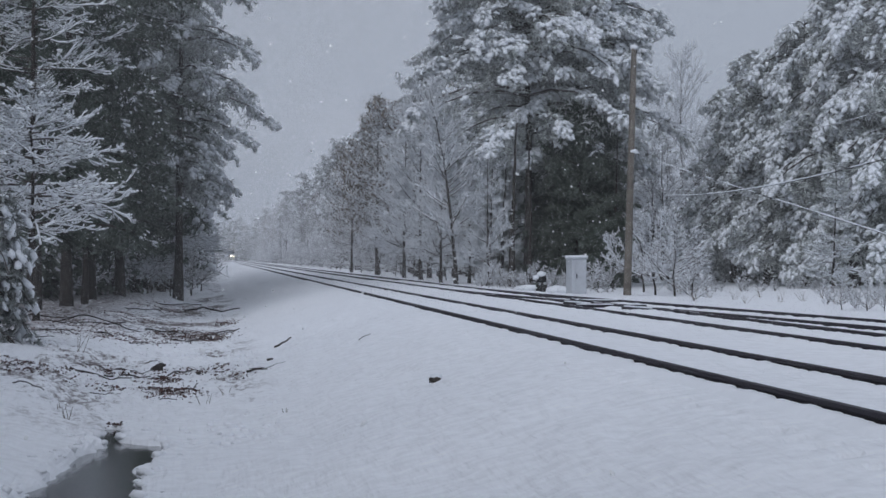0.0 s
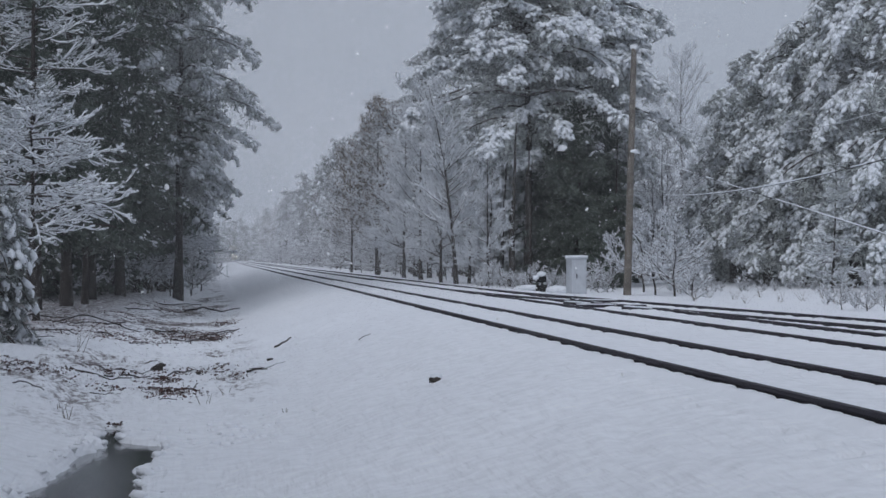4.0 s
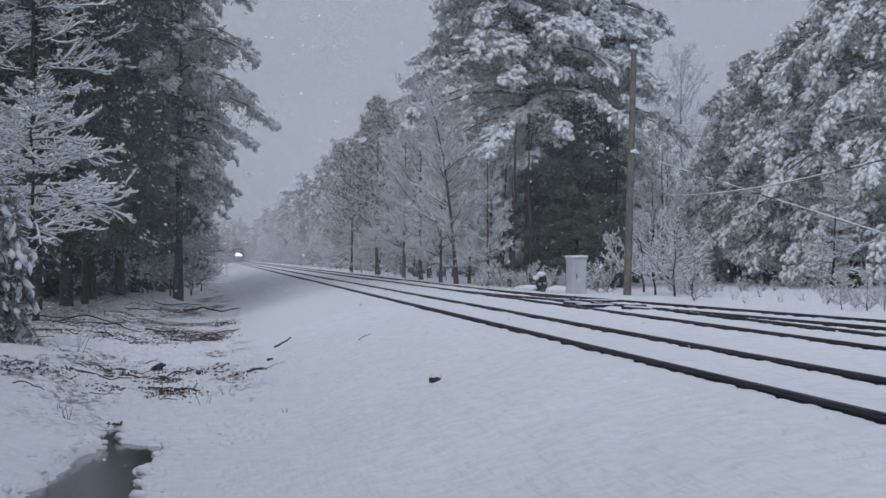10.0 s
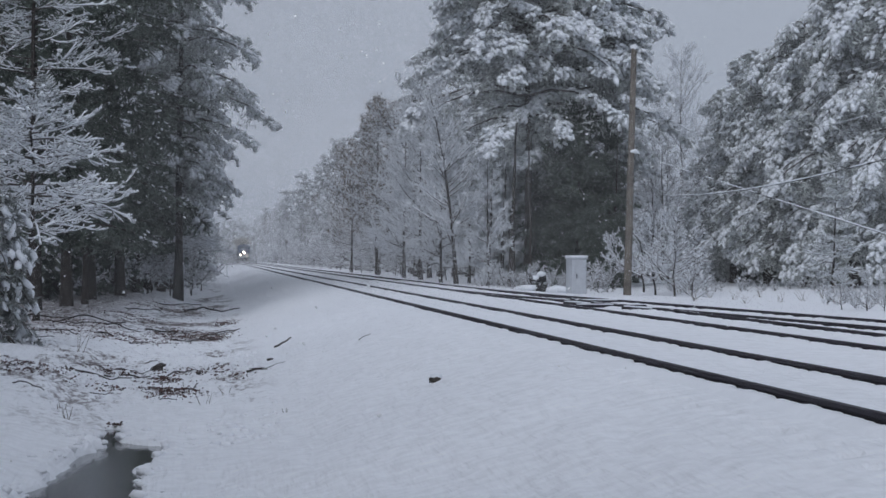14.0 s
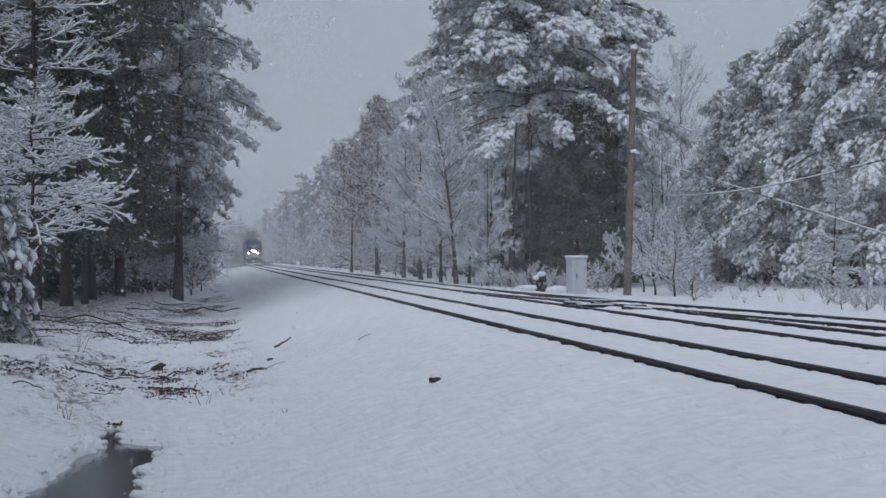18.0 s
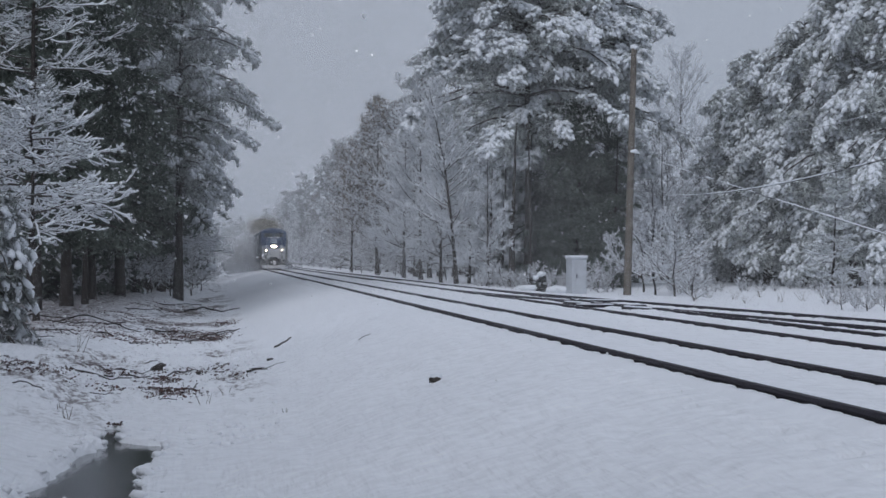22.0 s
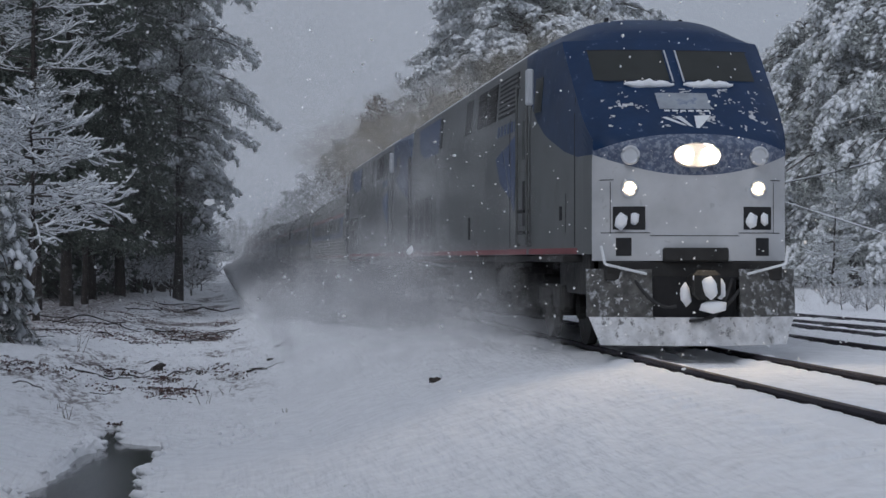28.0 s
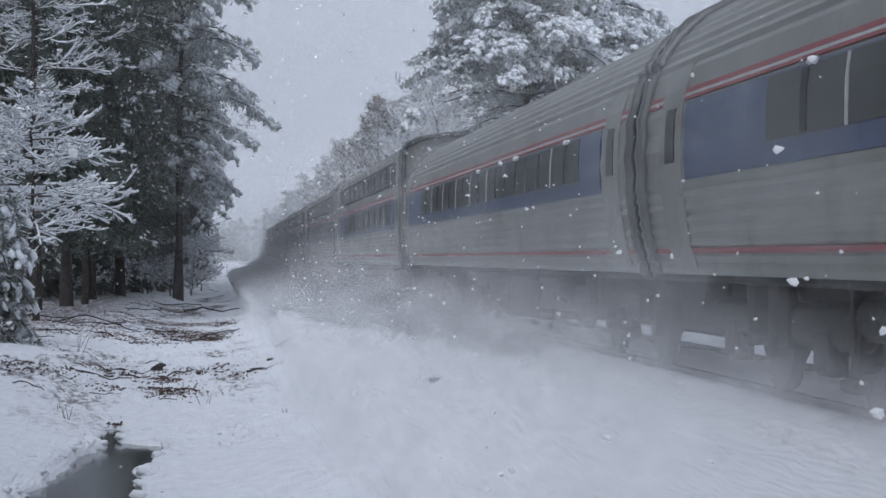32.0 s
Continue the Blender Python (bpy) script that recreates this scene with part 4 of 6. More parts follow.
def utility_pole():
    x, y = spot(1110, 78)
    thing = new("utility_pole")
    g = Geo()
    zs = np.linspace(-0.3, 9.9, 12)
    a = np.arange(10) * 2 * math.pi / 10
    rad = 0.165 - 0.050 * (zs / 9.9)
    lean = 0.28 * (zs / 9.9)
    v = np.stack([lean[:, None] + rad[:, None] * np.cos(a), rad[:, None] * np.sin(a), np.repeat(zs[:, None], 10, 1)], -1).reshape(-1, 3)
    g.add(v, [(i * 10 + j, i * 10 + (j + 1) % 10, (i + 1) * 10 + (j + 1) % 10, (i + 1) * 10 + j) for i in range(11) for j in range(10)])
    part("pole", g.mesh("pole", POLEWOOD, True), POLEWOOD, thing)
    part("snow_cap", Geo().lump((0.28, 0, 9.93), 0.17, (1, 1, 0.75)).mesh("snow_cap", SNOW_CLUMP, True), SNOW_CLUMP, thing, "small cap of snow")
    part("snow_bracket", Geo().rod((0.10, -0.15, 5.75), (0.48, -0.2, 5.66), 0.05, 0.03, 6).lump((0.28, -0.18, 5.77), 0.10, (1.5, 1, 0.7)), SNOW_CLUMP, thing, "snow-covered bracket", True)
    thing.matrix_basis = pose(x, y, float(ground_z(x, y)))
    tagged(thing, "weathered wooden utility pole with a snow cap", "utility pole")
    return x, y


POLE_X, POLE_Y = utility_pole()


def cable(label, p, q, sag, r, snow_r, gap_at=()):
    thing = new("overhead_cable")
    p, q = np.array(p, float), np.array(q, float)
    n = 26
    t = np.linspace(0, 1, n + 1)[:, None]
    path = p + (q - p) * t - np.array([0, 0, 4 * sag]) * t * (1 - t)
    part("sheath", mesh_of("sheath", *path_tube(path, r), WIRE, True), WIRE, thing)
    up = np.array([0, 0, r * 0.5 + snow_r * 0.5])
    cuts = [-1, *sorted(gap_at), n]
    for i0, i1 in zip(cuts[:-1], cuts[1:]):
        run = path[i0 + 1:i1 + 1]
        if len(run) > 1:
            sr = snow_r * np.random.default_rng(3 + i0).uniform(0.7, 1.15, len(run))
            part("snow_sleeve", mesh_of("snow_sleeve", *path_tube(run + up, sr), SNOW_CLUMP, True), SNOW_CLUMP, thing, "sleeve of snow lying on the cable")
    tagged(thing, label, "cable", "snow-covered cables")


def at_view(px, py, depth):
    x, y = spot(px, depth)
    return x, y, EYE[2] + (457.5 - py) / F * depth


cable("service cable thick with snow", at_view(1175, 346, 74), at_view(1640, 262, 33), 0.25, 0.012, 0.020, (21, 23))
cable("stay cable thick with snow running down beside the field", at_view(1165, 287, 74), at_view(1640, 438, 36), 0.0, 0.010, 0.017, (6, 7, 9, 14, 15))
cable("thin cable high beside the pole", at_view(1390, 236, 70), at_view(1640, 172, 44), 0.1, 0.008, 0.011)
cable("thin cable high beside the pole", at_view(1480, 130, 70), at_view(1640, 78, 50), 0.05, 0.007, 0.009)

# signal cabinet
cx, cy = spot(1020, 80)
cab_box = new("signal_cabinet")
part("body", Geo().box(-0.33, 0.33, -0.32, 0.32, -0.1, 1.42, 0.02), CABINET, cab_box)
part("door_panel", Geo().box(-0.18, 0.29, -0.342, -0.322, 0.06, 1.34, 0.008), CABINET, cab_box)
part("handle", Geo().box(-0.14, -0.11, -0.38, -0.344, 0.62, 0.82, 0.006), STEEL, cab_box, "dark steel handle")
part("roof", Geo().box(-0.38, 0.38, -0.37, 0.37, 1.42, 1.47, 0.02), CABINET, cab_box)
part("snow_cap", Geo().box(-0.39, 0.39, -0.38, 0.38, 1.47, 1.57, 0.05), SNOW_CLUMP, cab_box, "slab of snow on the roof", True)
cab_box.matrix_basis = pose(cx, cy, float(ground_z(cx, cy)), 0, 0, 12)
tagged(cab_box, "pale grey metal signal cabinet capped with snow", "signal cabinet")

# switch machine and snowed-in boxes beside the turnout
mx_, my_ = spot(957, 84)
sw = new("switch_stand")
part("housing", Geo().box(-0.24, 0.24, -0.3, 0.3, 0.0, 0.30, 0.04), DARK, sw)
part("lever_post", Geo().rod((0.05, 0, 0.25), (0.08, 0, 0.55), 0.06, 0.05), DARK, sw)
part("target", Geo().box(-0.17, 0.23, -0.05, 0.05, 0.42, 0.72, 0.03), GRILLE, sw)
rs = np.random.default_rng(2)
part("snow_cap", Geo().lump((0.02, 0, 0.76), 0.24, (1, 0.8, 0.6), rs).lump((-0.22, -0.1, 0.62), 0.15, (1, 1, 0.8), rs), SNOW_CLUMP, sw, "clumps of snow", True)
sw.matrix_basis = pose(mx_, my_, float(ground_z(mx_, my_)))
tagged(sw, "black switch stand half buried in snow", "switch stand")
for px, d, w in ((937, 84, 0.42), (985, 83, 0.5), (1000, 82, 0.3), (922, 85, 0.25)):
    bx, by = spot(px, d)
    hp = new("snow_heap", Geo().lump((0, 0, 0.10), w, (1.2, 1, 0.45), rs, 0.2).lump((w * .6, 0.1, 0.08), w * .6, (1, 1, 0.5), rs, 0.2).mesh("snow_heap", SNOW_CLUMP, True))
    hp.matrix_basis = pose(bx, by, float(ground_z(bx, by)))
    tagged(hp, "rounded heap of snow over switch gear", "snow heap", "snow heaps at the turnout")

# turnout gear between the rails
for i, (px, py, ln) in enumerate(((985, 530, 2.2), (1020, 536, 2.6), (1075, 540, 2.0), (1130, 545, 2.4), (1060, 532, 1.8))):
    d = F * 1.2 / (py - 457.5)
    bx, by = spot(px, d)
    g = Geo().box(-0.05, 0.05, -ln / 2, ln / 2, -0.12, 0.01, 0.01)
    t = new("switch_rod")
    part("rod", g, STEEL, t)
    part("snow_cover", Geo().box(-0.07, 0.09, -ln / 2 + 0.1, ln / 2 - 0.2, 0.008, 0.035, 0.012), SNOW_CLUMP, t, "strip of snow", True)
    t.matrix_basis = pose(bx, by, -0.03, 0, 0, (8, 4, 75, 6, 60)[i])
    tagged(t, "dark steel switch rod lying in snow", "switch rod", "turnout rods")

# small marker post far down the bank
kx, ky = spot(402, 250)
mk = new("marker_post")
part("post", Geo().rod((0, 0, -0.2), (0, 0, 1.25), 0.06), WHITEMARK, mk)
part("reflector", Geo().box(-0.09, 0.09, -0.08, -0.06, 0.95, 1.2, 0.01), WHITEMARK, mk)
mk.matrix_basis = pose(kx, ky, float(ground_z(kx, ky)))
tagged(mk, "short white marker post in the snow", "marker post")


def lay_at(px, py):
    """The place on the ground along the bearing px, py."""
    lo, hi = 8.0, 400.0
    for d in np.geomspace(8, 400, 900):
        x, y = spot(px, d)
        if EYE[2] + (457.5 - py) / F * d <= float(ground_z(x, y)):
            return x, y, float(ground_z(x, y))
    return (*spot(px, hi), 0.0)


# sticks, clods and weeds lying in the snow
def stick(px, py, length, turn, thick=0.025, rise=0.05, snowy=False, label="dark fallen stick lying on snow"):
    x, y, z = lay_at(px, py)
    n = 9
    r = np.random.default_rng(int(px * 31 + py))
    pts = np.stack([np.linspace(-length / 2, length / 2, n + 1), np.cumsum(r.normal(0, 0.04 * length, n + 1)), rise * np.linspace(0, 1, n + 1) + np.cumsum(r.normal(0, 0.016, n + 1)) * min(length, 2.5)], -1)
    pts[:, 2] += thick * 0.4 - pts[:, 2].min()
    cz, sz = math.cos(radians(turn)), math.sin(radians(turn))
    wx, wy = x + cz * pts[:, 0] - sz * pts[:, 1], y + sz * pts[:, 0] + cz * pts[:, 1]
    pts[:, 2] += ground_z(wx, wy) - z
    rr = np.linspace(thick, thick * 0.5, n + 1)
    th = new("fallen_stick")
    thick, rr = thick * 0.7, rr * 0.7
    part("wood", mesh_of("wood", *path_tube(pts, rr), BARK, True), BARK, th)
    if snowy:
        o = np.array([0, 0, thick * 0.9])
        part("snow_line", mesh_of("snow_line", *path_tube(pts + o, rr, 5), SNOW_CLUMP, True), SNOW_CLUMP, th, "line of snow")
    th.matrix_basis = pose(x, y, z, 0, 0, turn)
    tagged(th, label, "stick", "fallen sticks")


for a in ((497, 611, 0.75, 62, 0.035, 0.08), (455, 657, 0.4, 5, 0.04, 0.0), (478, 638, 0.12, 0, 0.05, 0.0), (475, 652, 0.8, 20, 0.012, 0.0, True), (645, 600, 0.35, -50, 0.012),
          (165, 570, 2.2, -28, 0.04, 0.1), (212, 583, 1.4, -40, 0.04, 0.1), (140, 576, 1.8, 8, 0.035, 0.1), (375, 554, 2.4, 2, 0.07, 0.05), (320, 545, 2.0, 12, 0.05, 0.05, True), (255, 552, 1.6, 20, 0.04, 0.05),
          (300, 592, 1.5, -5, 0.04, 0.05), (340, 606, 1.2, 6, 0.04), (400, 590, 0.9, 18, 0.04), (95, 590, 1.3, -12, 0.03), (60, 600, 1.0, 25, 0.03), (250, 610, 0.7, 40, 0.02), (180, 668, 1.2, -4, 0.03), (225, 668, 0.9, 8, 0.03), (380, 600, 1.6, 10, 0.035), (190, 595, 0.5, 0, 0.04), (50, 683, 0.5, -10, 0.02), (330, 665, 0.9, 30, 0.02), (240, 665, 1.0, -15, 0.02), (395, 650, 0.6, 35, 0.015),
          (270, 640, 0.5, 60, 0.02), (345, 690, 0.4, 80, 0.02), (210, 655, 0.8, 5, 0.018), (180, 700, 0.5, 40, 0.014), (300, 712, 0.4, -30, 0.014), (285, 548, 0.9, 70, 0.03), (60, 560, 2.0, 20, 0.05)):
    stick(*a)

# patches of bare leaf litter
def litter(px, py, rx, ry, count, seed):
    x, y, z = lay_at(px, py)
    count = int(count * 1.8)
    r = np.random.default_rng(seed)
    q = r.normal(0, 0.45, (count, 2)) * [rx, ry]
    c = np.stack([x + q[:, 0], y + q[:, 1], ground_z(x + q[:, 0], y + q[:, 1]) + r.uniform(-0.03, 0.025, count)], -1)
    a = unit(r.normal(0, 1, (count, 3)) * [1, 1, 0.5]) * r.uniform(0.015, 0.045, (count, 1))
    b = unit(np.cross(a, r.normal(0, 1, (count, 3)))) * r.uniform(0.01, 0.03, (count, 1))
    v = np.stack([c - a, c + b, c + a, c - b], 1).reshape(-1, 3)
    ob = new("leaf_litter", mesh_of("leaf_litter", v, np.arange(len(v)).reshape(-1, 4), LITTER))
    tagged(ob, "patch of wet brown leaf litter showing through snow", "leaf litter", "leaf litter patches", "stuff")


for i, a in enumerate(((305, 690, 0.55, 1.4, 900), (290, 672, 0.5, 1.2, 300), (345, 598, 1.0, 4.0, 1300), (300, 588, 0.9, 4, 900), (380, 602, 0.5, 2, 500), (60, 655, 1.3, 1.8, 420), (20, 645, 0.8, 1.4, 200), (120, 590, 1.6, 2.5, 500), (230, 600, 1.5, 2.5, 500), (395, 575, 0.5, 3, 500),
                       (220, 662, 0.9, 1.6, 350), (340, 660, 0.8, 1.5, 250), (150, 572, 2.2, 5, 900), (300, 550, 2.0, 9, 1400), (205, 768, 0.12, 0.5, 50), (390, 655, 0.5, 1.2, 130), (420, 665, 0.6, 1.0, 80),
                       (230, 560, 2.0, 6, 900), (200, 690, 0.8, 1.0, 120))):
    litter(*a, 300 + i)


def clod(px, py, w, label, snow_top):
    x, y, z = lay_at(px, py)
    t = new("clod")
    r = np.random.default_rng(int(px))
    part("soil", Geo().lump((0, 0, w * 0.2), w, (1.1, 0.9, 0.6), r, 0.35), BARK, t, smooth=False)
    if snow_top:
        part("snow_cap", Geo().lump((0, 0.03, w * 0.75), w * 0.95, (1.15, 1, 0.6), r, 0.15), SNOW_CLUMP, t, "rounded snow cap", True)
    t.matrix_basis = pose(x, y, z)
    tagged(t, label, "clod", "clods on the verge")


clod(772, 677, 0.085, "dark clod under a cap of snow on the bank", True)
clod(277, 656, 0.16, "dark root clod poking out of snow", False)
clod(285, 650, 0.10, "dark root clod poking out of snow", False)
clod(352, 668, 0.06, "dark root clod poking out of snow", False)


def snow_crumbs(seed):
    """Small uneven lumps of snow along the puddle's edge and over the rough ditch."""
    r = np.random.default_rng(seed)
    n = 5200
    x, y = r.uniform(-3.6, 0.9, n), 14 + 34 * r.uniform(0, 1, n) ** 0.9
    edge = puddle_depth(x, y)
    rough = np.clip(grainy(x, y * 0.6, 1.3, 31) * 1.6 + 0.2, 0, 1) * np.clip((y - 22) / 4, 0, 1)
    near = np.clip(puddle_depth(x + 0.12, y) + puddle_depth(x - 0.12, y) + puddle_depth(x, y - 0.5) - 2 * edge, 0, 1)
    keep = (edge < 0.35) & (r.uniform(0, 1, n) < np.maximum(0.30 * rough, near))
    x, y = x[keep], y[keep]
    rad = r.uniform(0.022, 0.075, len(x))
    c = np.stack([x, y, ground_z(x, y) + rad * 0.15], -1)
    v, f = blobs(c, rad, np.stack([r.uniform(0.9, 1.5, len(x)), r.uniform(0.8, 1.3, len(x)), r.uniform(0.45, 0.8, len(x))], -1), r, 0.3, r.normal(0, 1, (len(x), 3)) * [1, 1, 0])
    tagged(new("snow_crumbs", mesh_of("snow_crumbs", v, f, SNOW, True)), "small lumps of snow along the puddle and ditch", "snow", kind="stuff")


snow_crumbs(77)


def weed(px, py, h, count, seed, label="dry weed stalks standing in snow"):
    x, y, z = lay_at(px, py)
    r = np.random.default_rng(seed)
    t = new("weed")
    for _ in range(count):
        a = np.array([r.normal(0, 0.05), r.normal(0, 0.05), -0.03])
        b = a + [r.normal(0, 0.3) * h, r.normal(0, 0.3) * h, h * r.uniform(0.6, 1)]
        part("stalk", Geo().rod(a, b, 0.006, 0.003, 4), WEED, t)
    t.matrix_basis = pose(x, y, z)
    tagged(t, label, "weed", "dry weeds")


weed(503, 733, 0.14, 3, 1)
weed(115, 742, 0.22, 4, 2)
weed(105, 725, 0.16, 3, 3)
weed(138, 625, 0.7, 4, 4)
weed(190, 600, 0.5, 3, 5)
weed(395, 700, 0.2, 3, 6)
weed(365, 715, 0.2, 3, 8)
for i, (px, py) in enumerate(((1205, 520), (1255, 527), (1300, 530), (1345, 527), (1420, 532), (1455, 528), (1520, 535), (1480, 538), (1380, 535), (1320, 538), (1550, 540), (1230, 532))):
    weed(px, py, 0.9 if px > 1440 else 0.4, 7, 20 + i, "dry weed stalks dusted with snow by the field")

# ================= the train =================
PLAN_S = [0, 0.12, 0.5, 1.2, 3.5, 5.0, 30]
PLAN_W = [1.10, 1.18, 1.25, 1.31, 1.50, 1.52, 1.52]


def loco_half(s, z):
    return np.interp(s, PLAN_S, PLAN_W) * np.interp(z, [0, 3.0, 3.95, 4.4], [1, 1, 0.95, 0.86])


def front_s(z):
    return np.interp(z, [0, 2.40, 2.52, 2.62, 2.72, 4.0, 4.4], [0.0, 0.0, -0.05, -0.03, 0.10, 1.62, 1.95])


def front_patch(name, u0, u1, z0, z1, mat, parent, off=0.0, label="", nu=14, nz=10, shape=None):
    """A piece of the rounded front; shape(a, b) may cut it to an outline, a and b running over the patch from -1 to 1."""
    us, zs = np.linspace(u0, u1, nu + 1), np.linspace(z0, z1, nz + 1)
    U, Z = np.meshgrid(us, zs)
    hw = loco_half(front_s(Z) + 0.3, Z)
    S = front_s(Z) + 0.30 * np.abs(np.clip(U / hw, -1, 1)) ** 4 - off
    v = np.stack([U, S, Z], -1).reshape(-1, 3)
    i, j = np.meshgrid(np.arange(nz), np.arange(nu), indexing="ij")
    q = (i * (nu + 1) + j)
    f = np.stack([q, q + 1, q + nu + 2, q + nu + 1], -1)
    if shape:
        a, b = (j + 0.5) / nu * 2 - 1, (i + 0.5) / nz * 2 - 1
        f = f[shape(a, b)]
    return part(name, mesh_of(name, v, f.reshape(-1, 4), mat, True), mat, parent, label)


def side_patch(name, s0, s1, z0, z1, mat, parent, side=-1, off=0.004, label="", ns=None, nz=4, half=loco_half):
    """A piece of a side wall, standing off it a little, with a rim that gives it thickness. s0, s1 may be functions of height."""
    zs = np.linspace(z0, z1, nz + 1)
    lo = np.array([s0(z) if callable(s0) else s0 for z in zs])
    hi = np.array([s1(z) if callable(s1) else s1 for z in zs])
    ns = ns or max(2, min(24, int(np.max(hi - lo) / 0.4)))
    t = np.linspace(0, 1, ns + 1)
    S = lo[:, None] + (hi - lo)[:, None] * t
    Z = np.repeat(zs[:, None], ns + 1, 1)
    U = side * (half(S, Z) + off)
    v = np.stack([U, S, Z], -1).reshape(-1, 3)
    f = np.array([(i * (ns + 1) + j, i * (ns + 1) + j + 1, (i + 1) * (ns + 1) + j + 1, (i + 1) * (ns + 1) + j) for i in range(nz) for j in range(ns)])
    if off > 0.001:
        rim = [j for j in range(ns + 1)] + [i * (ns + 1) + ns for i in range(1, nz + 1)] + [nz * (ns + 1) + j for j in range(ns - 1, -1, -1)] + [i * (ns + 1) for i in range(nz - 1, 0, -1)]
        inner = v[rim].copy()
        inner[:, 0] -= side * (off + 0.004)
        n0, k = len(v), len(rim)
        v = np.concatenate([v, inner])
        f = np.concatenate([f, np.array([(rim[i], rim[(i + 1) % k], n0 + (i + 1) % k, n0 + i) for i in range(k)])])
    return part(name, mesh_of(name, v, f, mat, False), mat, parent, label)


def disc(parent, name, u, z, r, mat, off, label="", depth=0.05, dark_rim=True):
    s = float(front_s(z)) + 0.30 * abs(u / float(loco_half(front_s(z) + 0.3, z))) ** 4 - off
    ob = part(name, Geo().rod((u, s + depth, z), (u, s, z), r, r, 18), mat, parent, label)
    if dark_rim:
        a = np.linspace(0, 2 * math.pi, 25)
        ring = np.stack([u + (r + 0.015) * np.cos(a), np.full(25, s + 0.004), z + (r + 0.015) * np.sin(a)], -1)
        part("rim", mesh_of("rim", *path_tube(ring, 0.022), CABINET, True), CABINET, ob, "dull metal rim")
    return ob


def bogie(parent, s, base, wheel_r, width=1.15):
    """A truck: frame, axles with wheels, springs."""
    t = part("truck", Geo().box(-width, -width + 0.18, s - base / 2 - 0.75, s + base / 2 + 0.75, 0.48, 0.82, 0.05).box(width - 0.18, width, s - base / 2 - 0.75, s + base / 2 + 0.75, 0.48, 0.82, 0.05)
             .box(-width, width, s - 0.3, s + 0.3, 0.5, 0.95, 0.05), DARK, parent, "sooty truck frame packed with snow")
    for y in (s - base / 2, s + base / 2):
        for u in (-0.75, 0.75):
            part("wheel", Geo().rod((u - 0.06, y, wheel_r), (u + 0.06, y, wheel_r), wheel_r, wheel_r, 22).rod((u - 0.16, y, wheel_r), (u + 0.16, y, wheel_r), 0.16, 0.16, 12), DARK, t)
        for u in (-width - 0.04, width - 0.14):
            part("axle_box", Geo().box(u, u + 0.18, y - 0.2, y + 0.2, wheel_r - 0.18, wheel_r + 0.2, 0.04), DARK, t)
    for y in (s - 0.32, s + 0.32):
        part("spring", Geo().rod((-width - 0.03, y, 0.45), (-width - 0.03, y, 0.95), 0.12, 0.12, 10), DARK, t)
    return t


LOCO_LEN = 19.8


